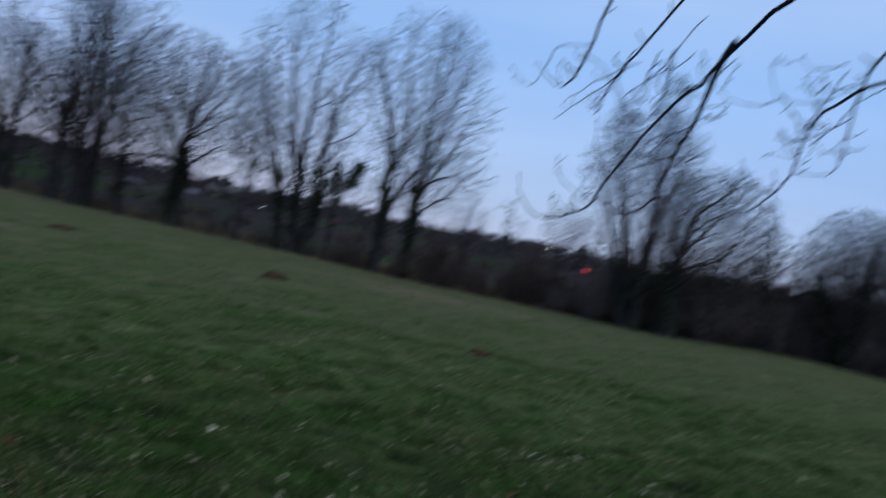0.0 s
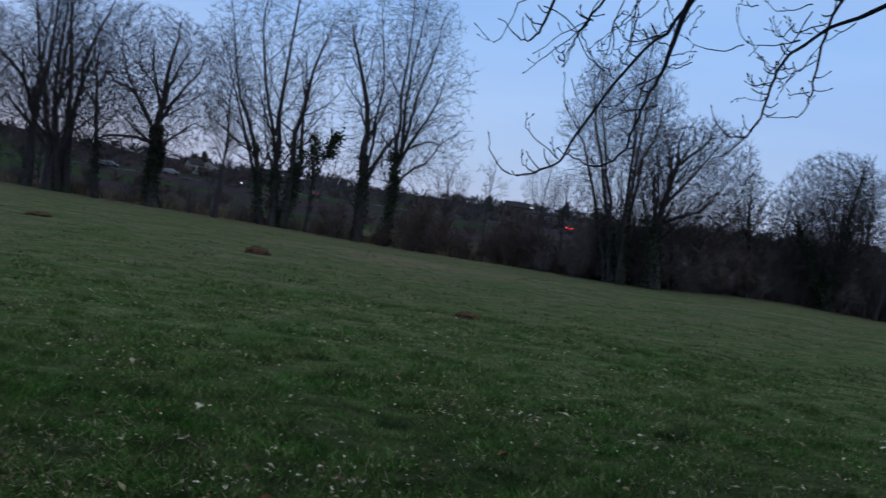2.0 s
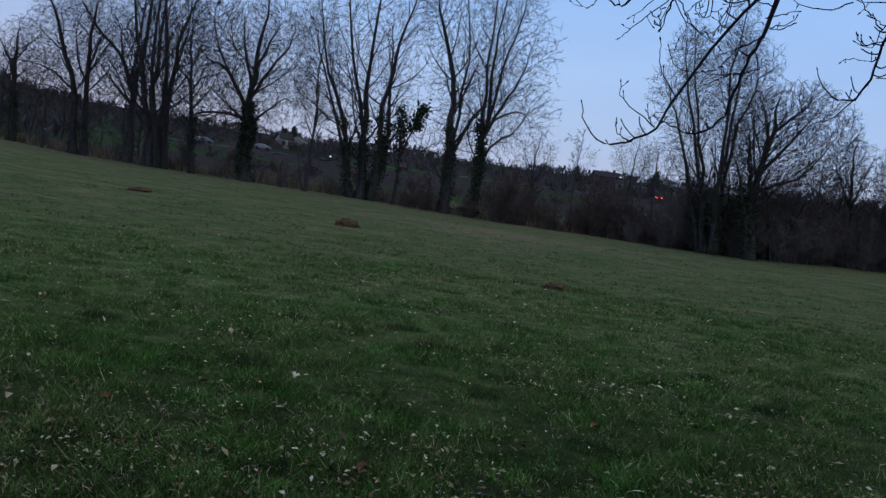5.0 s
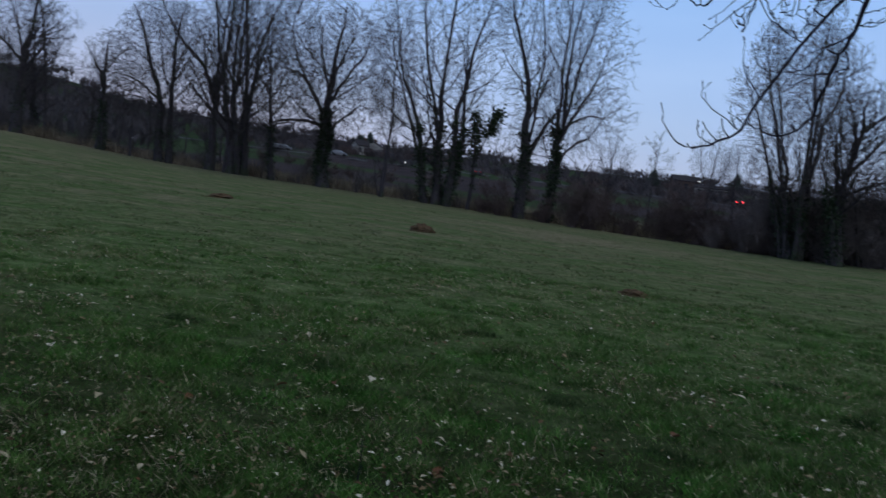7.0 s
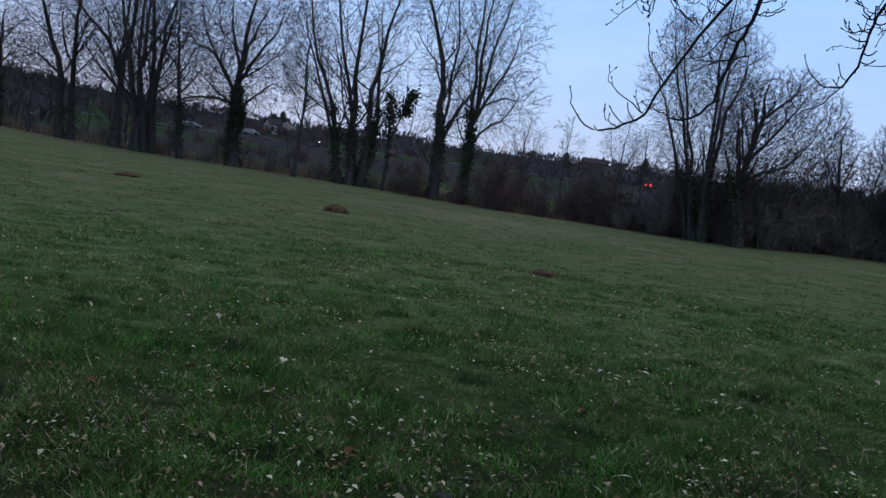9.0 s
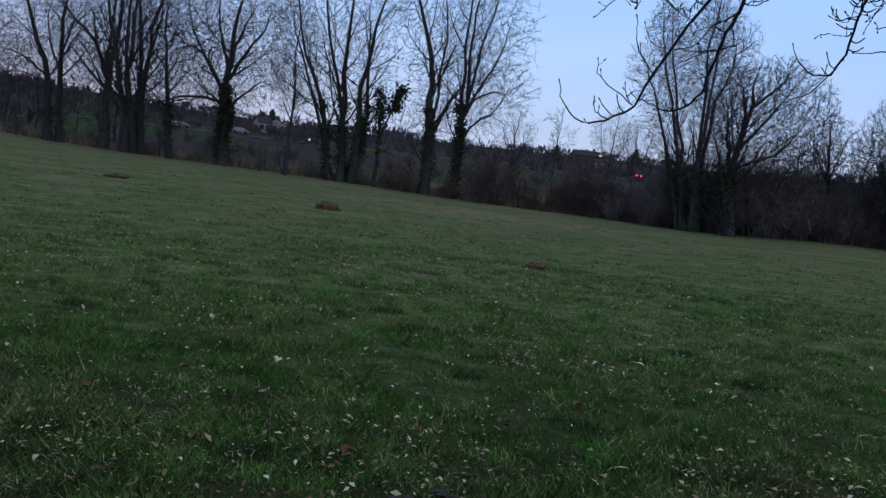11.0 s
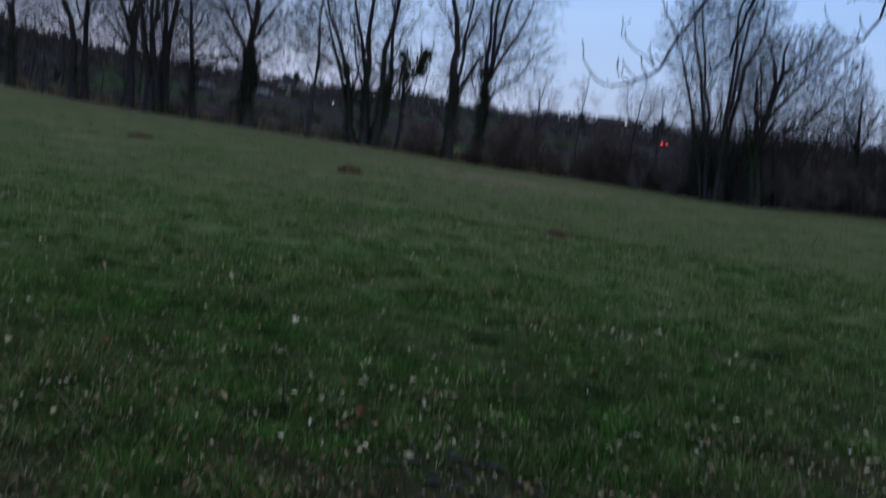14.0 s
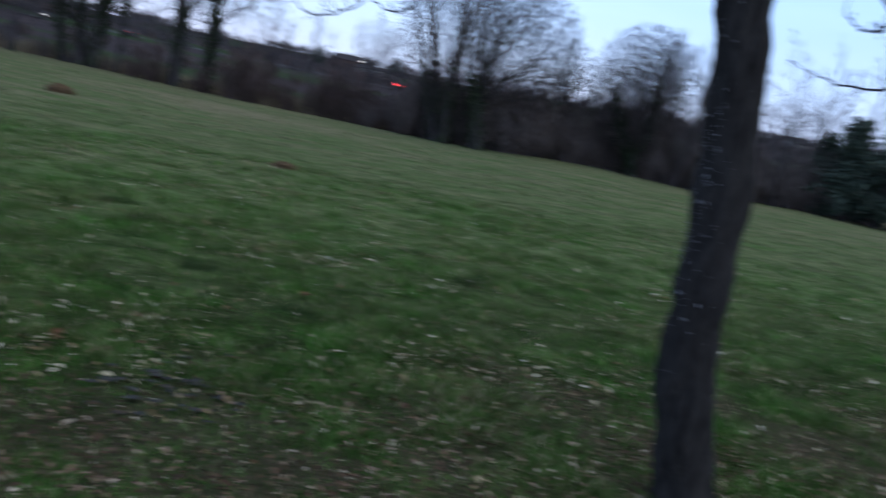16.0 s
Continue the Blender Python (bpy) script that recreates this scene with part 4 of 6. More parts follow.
# ---- hedge and thicket ----
def shrub_meshes(seed, stems=16, lean=28):
    """A twiggy leafless shrub, one unit high."""
    rng = np.random.default_rng(seed)
    n, k = stems, 6
    az, ln = rng.uniform(0, 6.28, n), rng.uniform(0.7, 1.08, n)
    tilt = np.radians(np.abs(rng.normal(0, lean, n)).clip(2, 65))
    d = np.stack([np.sin(tilt) * np.cos(az), np.sin(tilt) * np.sin(az), np.cos(tilt)], axis=1)
    P = np.empty((n, k, 3))
    P[:, 0] = np.stack([rng.normal(0, 0.07, n), rng.normal(0, 0.07, n), np.full(n, -0.04)], axis=1)
    for i in range(1, k):
        d = unit(d + rng.normal(size=(n, 3)) * 0.12 + np.array((0, 0, 0.03)))
        P[:, i] = P[:, i - 1] + d * (ln / (k - 1))[:, None]
    R = np.linspace(0.011, 0.004, k)[None, :] * rng.uniform(0.7, 1.2, n)[:, None]
    P1, R1 = spawn(rng, P, R, 8, 0.1, 42, 14, 0.4, 3, 0.05, 0.15, 0.6, 0.0028, 0.5, 0.4)
    P2, R2 = spawn(rng, P1, R1, 6, 0.1, 46, 16, 0.5, 2, 0.04, 0.18, 0.7, 0.002, 0.6, 0.3)
    return tube_mesh("stems", [(P, R, 3)]), twig_mesh("twigs", [(P1, R1, 3)], P2, R2)


def bush_meshes(seed, stems=24, n1=10, n2=8, rad=0.0048):
    """A rounded bush of many fine arching shoots, one unit high and about one wide."""
    rng = np.random.default_rng(seed)
    n, k = stems, 5
    az, tilt = rng.uniform(0, 6.28, n), np.arccos(rng.uniform(0.1, 1.0, n))
    tip = np.stack([0.5 * np.sin(tilt) * np.cos(az), 0.5 * np.sin(tilt) * np.sin(az), 0.2 + 0.74 * np.cos(tilt)], axis=1) * rng.uniform(0.72, 1.05, (n, 1))
    foot = np.stack([rng.normal(0, 0.08, n), rng.normal(0, 0.08, n), np.full(n, -0.04)], axis=1)
    t = np.linspace(0, 1, k)[None, :, None]
    P = foot[:, None] * (1 - t) + tip[:, None] * t
    P[:, :, 2] += 0.10 * np.sin(np.pi * t[:, :, 0]) * np.sin(tilt)[:, None]
    P[:, 1:] += rng.normal(size=(n, k - 1, 3)) * 0.018
    R = np.linspace(0.009, 0.003, k)[None, :] * rng.uniform(0.7, 1.2, n)[:, None]
    P1, R1 = spawn(rng, P, R, n1, 0.12, 50, 16, 0.34, 3, 0.03, 0.2, 0.6, 0.0045, 0.5, 0.3)
    P2, R2 = spawn(rng, P1, R1, n2, 0.0, 52, 20, 0.7, 2, 0.0, 0.2, 0.7, 0.0048, 0.6, 0.3)
    P2 = P2[P2[:, -1, 2] > 0.03]
    spikes = np.concatenate([P1[:, [0, 2]], P2])
    return tube_mesh("stems", [(P, R, 3)]), twig_mesh("twigs", [(P[:1], R[:1], 3)], spikes, np.full((len(spikes), 2), rad))


M_BUSH = bark_mat("bush_twig", (0.068, 0.050, 0.046), (0.162, 0.120, 0.110), 3)
SHRUBS = [shrub_meshes(100 + i, 13 + i, (24, 32, 28, 38)[i]) for i in range(4)] + [bush_meshes(120 + i, 26 + 3 * (i % 2), 10, 11, 0.0031) for i in range(4)] + [bush_meshes(130 + i, 13, 8, 5, 0.0085) for i in range(2)]
M_THICKET = bark_mat("thicket_twig", (0.080, 0.067, 0.064), (0.195, 0.163, 0.155), 3)
rs = random.Random(5)
COATS = {}


def shrub(x, y, h, w, variant, mat=None, label="leafless brown shrub in the meadow hedge"):
    coat = mat or (M_BUSH if variant > 3 else M_SHRUB)
    if (variant, coat.name) not in COATS:
        pair = [me.copy() for me in SHRUBS[variant]]
        for me in pair:
            me.materials.clear()
            me.materials.append(coat)
        COATS[variant, coat.name] = pair
    a, b = COATS[variant, coat.name]
    e = thing("shrub", (x, y, gz(x, y)), label, "shrub", "hedge shrubs")
    for nm, me in (("stems", a), ("twigs", b)):
        o = part("base_wood" if nm == "stems" else "crown", me, coat, e)
        tagged(o, kind="stuff")
        o.scale = (w, w, h)
        o.rotation_euler = (0, 0, rs.uniform(0, 6.28))
    return e


# rounded brown bushes along the middle of the hedge
for x, y, h, w in [(-3.3, 53.6, 1.6, 1.5), (-2.3, 53.4, 2.2, 2.0), (0.5, 53.4, 1.7, 1.6), (2.2, 52.6, 3.2, 2.6), (3.2, 52.4, 3.9, 3.2), (4.4, 53.2, 2.6, 2.2), (5.5, 51.6, 1.9, 1.8), (6.7, 52.4, 1.6, 1.5), (7.4, 51.4, 3.1, 2.8), (8.4, 51.0, 3.7, 3.4), (9.2, 50.2, 3.2, 2.8), (10.3, 49.4, 2.3, 2.2), (11.1, 48.8, 1.7, 1.7)]:
    shrub(x, y, h, w, 4 + rs.randrange(4), label="rounded leafless brown bush in the hedge")
for x, y, h, w in [(-15.8, 56, 1.8, 1.3), (-11.4, 54.5, 1.7, 1.4), (-8.2, 54.6, 1.5, 1.4), (-18.3, 57, 1.5, 1.5), (-23.6, 59, 1.6, 1.5),
                   (-29.6, 60.5, 1.8, 1.6), (-33.8, 61.5, 2.6, 2.2), (-36.5, 62, 2.4, 2.4), (-40.5, 62, 3.0, 2.6), (-43, 62, 3.0, 2.6), (-13.0, 56, 1.2, 1.2), (-5.0, 54.6, 1.5, 1.6), (-6.2, 55.2, 1.3, 1.4)]:
    shrub(x, y, h, w, rs.randrange(4))
for x, y, h, w in [(12.9, 48.2, 4.0, 3.0), (13.6, 49, 4.6, 3.8), (14.4, 48.2, 4.4, 3.8), (15.9, 49, 4.0, 3.8), (17.4, 48.4, 4.2, 4.0), (18.8, 49.2, 3.9, 3.8), (20.2, 49.6, 3.6, 3.6), (21.8, 50, 3.6, 3.6), (23.4, 50.4, 4.6, 4.0), (25.2, 49.8, 4.8, 4.2), (27.4, 50.4, 5.4, 4.4), (29.4, 50.6, 5.2, 4.4)]:
    shrub(x, y, h, w, 4 + rs.randrange(4), M_THICKET, "tall dark tangled growth under the round tree")
# big dark bushes before the thicket, of uneven height
for i in range(21):
    x = 12.3 + i * 1.62 + rs.uniform(-0.4, 0.4)
    yy = float(np.interp(x / 47, EDGE_U, EDGE_Y)) + rs.uniform(0.5, 2.2)
    h = rs.choice((2.0, 2.6, 3.0, 3.6, 4.0)) * rs.uniform(0.9, 1.1)
    shrub(x, yy, h, h * rs.uniform(0.85, 1.05), 4 + rs.randrange(4), M_THICKET, "dense dark leafless bush before the thicket")
# the dense thicket that closes the meadow beneath the poplar and round tree
for row, (dy, hh) in enumerate([(1.4, 3.3), (3.0, 4.2)]):
    x = 9.6
    while x < 47:
        u = x / 47
        yy = float(np.interp(u, EDGE_U, EDGE_Y)) + dy + rs.uniform(-0.4, 0.4)
        h = hh * rs.uniform(0.6, 1.25) * float(np.interp(x / yy, [0.2, 0.245, 0.27, 0.36, 0.5, 0.7, 0.8, 1.0], [0.5, 0.6, 1.1, 1.15, 1.15, 1.15, 0.95, 0.85]))
        shrub(x, yy, h, h * rs.uniform(0.8, 1.05), (rs.choice((0, 2, 4, 6)) if row == 0 else 8 + rs.randrange(2)), M_THICKET, "dense dark leafless shrub in the thicket")
        x += rs.uniform(1.5, 2.1)
# brambles and young growth among the tall trunks
for i in range(17):
    x = -42 + i * 2.35 + rs.uniform(-0.5, 0.5)
    yy = float(np.interp(x / 57, EDGE_U, EDGE_Y)) + rs.uniform(1.2, 6.0)
    shrub(x, yy, rs.uniform(0.9, 2.1), rs.uniform(1.2, 2.0), rs.randrange(4), label="thin leafless brown undergrowth between tree trunks")

# ---- the fence at the foot of the hill ----
def fence_post(x, y, h, r, lean, seed):
    rng = np.random.default_rng(seed)
    e = thing("fence_post", (x, y, gz(x, y)), "weathered wooden fence post at the field edge", "fence post")
    st = spline([(0, 0, -0.2), (lean * 0.4, 0, h * 0.5), (lean, 0.02, h)], 9)
    rr = np.linspace(r * 1.05, r * 0.9, 9)
    v, f_ = tube_arrays(st[None], rr[None], 10)
    v += rng.normal(size=v.shape) * r * 0.06
    part("post", mesh_from("post", v, f_, True), M_WOODPOST, e)
    bm = bmesh.new()
    bmesh.ops.create_cone(bm, cap_ends=True, segments=10, radius1=r * 0.98, radius2=r * 0.5, depth=0.08, matrix=Matrix.Translation(Vector(st[-1]) + Vector((0, 0, 0.03))))
    part("cap", bm, M_POSTCAP, e, "pale weathered post top")


fence_post(-28.65, 58.6, 1.25, 0.085, 0.06, 410)


# ---- rank dry grass along the bank ----
def dry_bank():
    rng = np.random.default_rng(8)
    n = 64000
    u = rng.uniform(-0.8, 0.95, n)
    ed = np.interp(u, EDGE_U, EDGE_Y)
    y = ed + 0.6 + np.abs(rng.normal(0, 5.0, n)) + np.clip(u, 0, 0.3) * 10
    x = u * y
    z = land(x, y)
    h = rng.uniform(0.16, 0.55, n) * np.interp(u, [-0.8, 0.0, 0.1, 0.25], [2.0, 1.9, 1.8, 1.2]) * np.clip(0.8 + 0.6 * np.sin(x * 0.9) * np.sin(x * 0.37 + 1 + y), 0.3, 1.4)
    a = rng.uniform(0, 3.14, n)
    w = rng.uniform(0.012, 0.03, n)
    c = np.stack([x, y, z - 0.03], axis=1)
    s = np.stack([np.cos(a) * w, np.sin(a) * w, np.zeros(n)], axis=1)
    tip = c + np.stack([rng.normal(0, 0.16, n), rng.normal(0, 0.16, n), h], axis=1)
    v = np.stack([c - s, c + s, tip], axis=1).reshape(-1, 3)
    ob = part("dry_grass", mesh_from("dry_grass", v, np.arange(n * 3).reshape(-1, 3)), M_DRY)
    tagged(ob, "rank tan dry grass along the hedge bank", "grass", kind="stuff")


dry_bank()


# ---- meadow grass ----
PATCH = [(random.uniform(0.5, 9.0), random.uniform(0, 6.28), random.uniform(0, 6.28)) for _ in range(22)]


def patches(x, y):
    """Uneven clumpiness of the sward, about -1 to 1."""
    return sum(np.sin(k * (x * math.cos(d) + y * math.sin(d)) + q + 1.3 * np.sin(0.7 * k * (y * math.cos(d) - x * math.sin(d)) + 2 * q)) for k, d, q in PATCH) / 4.0


def blades(name, n, r_lo, r_hi, h_lo, h_hi, w_lo, w_hi, mat, label, seed, litter=True, tufts=0, wide=(0.04, 0.13)):
    rng = np.random.default_rng(seed)
    r = r_lo * (r_hi / r_lo) ** rng.random(n)
    az = np.radians(rng.uniform(-40, 50, n))
    x, y = r * np.sin(az), r * np.cos(az)
    tall = np.ones(n)
    if tufts:
        k = rng.integers(0, tufts, n)
        in_tuft = rng.random(n) < 0.55
        q = rng.normal(size=(n, 2)) * rng.uniform(*wide, tufts)[k][:, None]
        x = np.where(in_tuft, x[:tufts][k] + q[:, 0], x)
        y = np.where(in_tuft, y[:tufts][k] + q[:, 1], y)
        tall = np.where(in_tuft, rng.uniform(0.8, 1.7, tufts)[k], 0.8)
    clump = 3.0 * (lumps(x, y, 0.22, 0.3) + 0.8 * lumps(x, y, 0.6, 1.9) - 0.9)
    keep = rng.random(n) < np.clip(0.85 + 0.3 * clump, 0.35, 1.0)
    if litter:
        # sparser near by, so that the darkened ground shows through
        keep &= rng.random(n) < np.interp(np.hypot(x, y), [2.6, 6.5], [0.5, 1.0])
        bare = np.clip((4.2 + 0.30 * np.minimum(x, 2.6) + 0.6 * np.sin(x * 2.3) * np.sin(y * 3.1 + x) - y) / 1.3, 0, 1)
        keep &= rng.random(n) > bare * 0.38
    x, y, clump, tall = x[keep], y[keep], clump[keep], tall[keep]
    n = len(x)
    z = land(x, y)
    h = rng.uniform(h_lo, h_hi, n) * np.clip(0.95 + 0.4 * clump, 0.55, 1.6) * tall
    a = rng.uniform(0, 6.28, n)
    w = rng.uniform(w_lo, w_hi, n)
    c = np.stack([x, y, z - 0.008], axis=1)
    s = np.stack([np.cos(a) * w, np.sin(a) * w, np.zeros(n)], axis=1)
    b = rng.uniform(0, 6.28, n)
    lean = rng.uniform(0.3, 1.5, n) * h
    d = np.stack([np.cos(b) * lean, np.sin(b) * lean, np.zeros(n)], axis=1)
    up = np.stack([np.zeros(n), np.zeros(n), h], axis=1)
    tip = c + d + up
    v = np.stack([c - s, c + s, tip], axis=1).reshape(-1, 3)
    f_ = np.arange(n * 3).reshape(-1, 3)
    tagged(part(name, mesh_from(name, v, f_), mat), label, "grass", kind="stuff")


blades("grass", 700000, 2.6, 16.0, 0.018, 0.062, 0.0022, 0.0046, M_BLADE, "short damp green meadow grass with dry blades", 21, True, 12000)
blades("grass", 150000, 15.0, 46.0, 0.014, 0.042, 0.006, 0.014, M_FARBLADE, "short green meadow grass in low tufts", 22, False, 4200, (0.08, 0.34))


def turf_behind(n=70000):
    """The same short grass beside and behind the standing place."""
    rng = np.random.default_rng(24)
    r, az = 0.3 + 8 * np.sqrt(rng.random(n)), rng.uniform(0, 6.28, n)
    x, y = r * np.sin(az), r * np.cos(az)
    front = (y > 2.6 * np.cos(np.radians(45))) & (np.abs(np.degrees(np.arctan2(x, y)) - 5) < 42) & (r > 2.7)
    x, y = x[~front], y[~front]
    n = len(x)
    c = np.stack([x, y, land(x, y) - 0.006], axis=1)
    a, b, h = rng.uniform(0, 6.28, n), rng.uniform(0, 6.28, n), rng.uniform(0.02, 0.055, n)
    s = np.stack([np.cos(a), np.sin(a), np.zeros(n)], axis=1) * rng.uniform(0.003, 0.006, n)[:, None]
    tip = c + np.stack([np.cos(b) * h * 0.9, np.sin(b) * h * 0.9, h], axis=1)
    v = np.stack([c - s, c + s, tip], axis=1).reshape(-1, 3)
    tagged(part("grass", mesh_from("grass", v, np.arange(n * 3).reshape(-1, 3)), M_BLADE), "short damp grass round the tree", "grass", kind="stuff")


turf_behind()


def tussock(x, y, r, n, seed):
    rng = np.random.default_rng(seed)
    q, a = r * np.sqrt(rng.random(n)), rng.uniform(0, 6.28, n)
    px, py = q * np.cos(a) * 1.4, q * np.sin(a)
    h = rng.uniform(0.05, 0.12, n) * (1.1 - 0.6 * q / r)
    b = rng.uniform(0, 6.28, n)
    c = np.stack([px, py, np.full(n, -0.01)], axis=1)
    s = np.stack([np.cos(b), np.sin(b), np.zeros(n)], axis=1) * 0.004
    tip = c + np.stack([rng.normal(0, 0.03, n), rng.normal(0, 0.03, n), h], axis=1)
    v = np.stack([c - s, c + s, tip], axis=1).reshape(-1, 3)
    ob = part("grass_tussock", mesh_from("grass_tussock", v, np.arange(n * 3).reshape(-1, 3)), M_TUSSOCK)
    ob.location = (x, y, gz(x, y))
    tagged(ob, "low tussock of darker green grass", "grass tuft", "grass tussocks", "stuff")


for i, (x, y, r) in enumerate([(-1.47, 6.7, 0.3), (0.34, 6.7, 0.2), (1.04, 5.68, 0.2), (2.9, 7.4, 0.16), (-3.2, 7.9, 0.18), (2.6, 8.6, 0.18), (-0.4, 9.2, 0.16), (-1.95, 6.5, 0.17), (-0.9, 4.4, 0.18)]):
    tussock(x, y, r, int(9500 * r * r) + 220, 300 + i)


# ---- fallen leaves ----
def leaf_mesh(name, mat, seed):
    """A dry curled leaf about one unit long, lobed at the edge, with a stalk."""
    rng = random.Random(seed)
    bm = bmesh.new()
    n = 9
    rows = []
    for i in range(n):
        t = i / (n - 1)
        w = 0.36 * math.sin(math.pi * min(1, t * 0.92 + 0.04)) ** 0.8 * (1 + 0.22 * math.sin(i * 2.4 + seed)) + 0.01
        zc = 0.12 * math.sin(3.0 * t) + rng.uniform(-0.02, 0.02)
        rows.append([bm.verts.new((t - 0.5, y_, z_)) for y_, z_ in ((-w, zc + 0.16 + rng.uniform(-0.06, 0.08)), (-w * 0.45, zc + 0.03), (0, zc), (w * 0.45, zc + 0.04), (w, zc + 0.17 + rng.uniform(-0.06, 0.08)))])
    for a, b in zip(rows, rows[1:]):
        for j in range(4):
            bm.faces.new((a[j], a[j + 1], b[j + 1], b[j]))
    stalk = [bm.verts.new(p) for p in ((-0.5, -0.012, 0.0), (-0.5, 0.012, 0.0), (-0.78, 0.0, 0.06))]
    bm.faces.new(stalk)
    me = bpy.data.meshes.new(name)
    bm.to_mesh(me)
    bm.free()
    me.polygons.foreach_set("use_smooth", np.ones(len(me.polygons), bool))
    me.materials.append(mat)
    return me


LEAVES = [(leaf_mesh("pale_leaf", M_PALELEAF, 1), "pale dry curled leaf lying on the grass"), (leaf_mesh("tan_leaf", M_TANLEAF, 2), "tan dry fallen leaf on the grass"),
          (leaf_mesh("rust_leaf", M_RUSTLEAF, 3), "rusty brown fallen leaf on the grass"), (leaf_mesh("bleached_leaf", M_PALELEAF, 4), "bleached curled leaf lying on the grass")]
rl = random.Random(77)


def fallen_leaf(x, y, size, kind):
    me, label = LEAVES[kind]
    ob = new("fallen_leaf", me)
    ob.location = (x, y, gz(x, y) + 0.02)
    ob.rotation_euler = (rl.uniform(-0.5, 0.5), rl.uniform(-0.5, 0.5), rl.uniform(0, 6.28))
    ob.scale = (size,) * 3
    tagged(ob, label, "leaf", "fallen leaves")


for x, y, sz, k in [(-1.07, 6.38, 0.08, 0), (2.06, 8.06, 0.07, 1), (1.13, 6.05, 0.09, 2), (-1.3, 6.1, 0.08, 2), (1.15, 6.1, 0.04, 0), (-3.4, 6.0, 0.08, 0), (-1.62, 5.9, 0.07, 2), (-2.05, 5.3, 0.08, 2), (-0.35, 4.6, 0.08, 2)]:
    fallen_leaf(x, y, sz, k)
for i in range(210):
    r, az = rl.uniform(3.2, 12) , radians(rl.uniform(-36, 44))
    fallen_leaf(r * math.sin(az), r * math.cos(az), rl.uniform(0.02, 0.038), rl.choice((0, 1, 1, 1, 2, 2, 3)))


def leaf_litter():
    """The countless small leaves, thick under the tree and thin over the meadow."""
    rng = np.random.default_rng(31)
    n1, n2 = 46000, 15000
    r = np.concatenate([rng.uniform(3.4, 15, n1), rng.uniform(2.4, 5.4, n2)])
    az = np.radians(rng.uniform(-40, 50, n1 + n2))
    x, y = r * np.sin(az), r * np.cos(az)
    patchy = patches(x * 0.6 + 3, y * 0.6)
    bare = np.clip((4.2 + 0.30 * np.minimum(x, 2.6) + 0.6 * np.sin(x * 2.3) * np.sin(y * 3.1 + x) - y) / 1.3, 0, 1)
    k = np.concatenate([rng.random(n1) < (0.2 + 0.75 * np.clip(patchy[:n1], 0, 1) ** 1.5) * np.clip((r[:n1] - 2.8) / 2.4, 0.2, 1), rng.random(n2) < bare[n1:]])
    x, y = x[k], y[k]
    n = len(x)
    c = np.stack([x, y, land(x, y) + rng.uniform(0.022, 0.056, n)], axis=1)
    a = rng.uniform(0, 6.28, n)
    s = np.where(np.arange(len(k))[k] < n1, 0.0098 * np.exp(rng.normal(0, 0.5, n)), 0.0105 * np.exp(rng.normal(0, 0.4, n)))[:, None]
    tilt = rng.normal(0, 0.35, (n, 2))
    d = unit(np.stack([np.cos(a), np.sin(a), tilt[:, 0]], axis=1)) * s
    e = unit(np.stack([-np.sin(a), np.cos(a), tilt[:, 1]], axis=1)) * s * 0.6
    lift = np.stack([np.zeros(n), np.zeros(n), s[:, 0] * rng.uniform(0.1, 0.5, n)], axis=1)
    v = np.stack([c - d, c + e + lift, c + d * 1.1, c - e + lift], axis=1).reshape(-1, 3)
    i = np.arange(n)[:, None] * 4
    f_ = np.concatenate([i + np.array([[0, 2, 1]]), i + np.array([[0, 3, 2]])])
    near_ = np.tile(np.arange(len(k))[k] >= n1, 2)
    m3 = 900
    q3, a3 = rng.uniform(2.5, 5.2, m3), np.radians(rng.uniform(-38, 48, m3))
    x3, y3 = q3 * np.sin(a3), q3 * np.cos(a3)
    k3 = rng.random(m3) < np.clip((5.4 + 0.15 * x3 - y3) / 1.6, 0.05, 1) * np.clip(0.55 + 0.5 * patches(x3 * 0.9, y3 * 0.9), 0.1, 1)
    x3, y3 = x3[k3], y3[k3]
    m3 = len(x3)
    c3 = np.stack([x3, y3, land(x3, y3) + rng.uniform(0.015, 0.045, m3)], axis=1)
    b3, s3 = rng.uniform(0, 6.28, m3), 0.009 * np.exp(rng.normal(0, 0.4, (m3, 1)))
    d3 = unit(np.stack([np.cos(b3), np.sin(b3), rng.normal(0, 0.4, m3)], axis=1)) * s3
    e3 = unit(np.stack([-np.sin(b3), np.cos(b3), rng.normal(0, 0.4, m3)], axis=1)) * s3 * 0.55
    v3 = np.stack([c3 - d3, c3 + e3 + d3 * 0.2, c3 + d3 * 1.1, c3 - e3], axis=1).reshape(-1, 3)
    tagged(part("leaf_litter", mesh_from("leaf_litter", v3, np.arange(m3 * 4).reshape(-1, 4)), M_LEAF), "pale dead leaves strewn before the tree", "leaf litter", kind="stuff")
    for fs, mat, label in ((f_[~near_], M_LEAF, "scattered small dry leaf flecks in the meadow"), (f_[near_], M_BROWNLEAF, "brown leaf litter thick beneath the tree")):
        tagged(part("leaf_litter", mesh_from("leaf_litter", v, fs), mat), label, "leaf litter", kind="stuff")


leaf_litter()


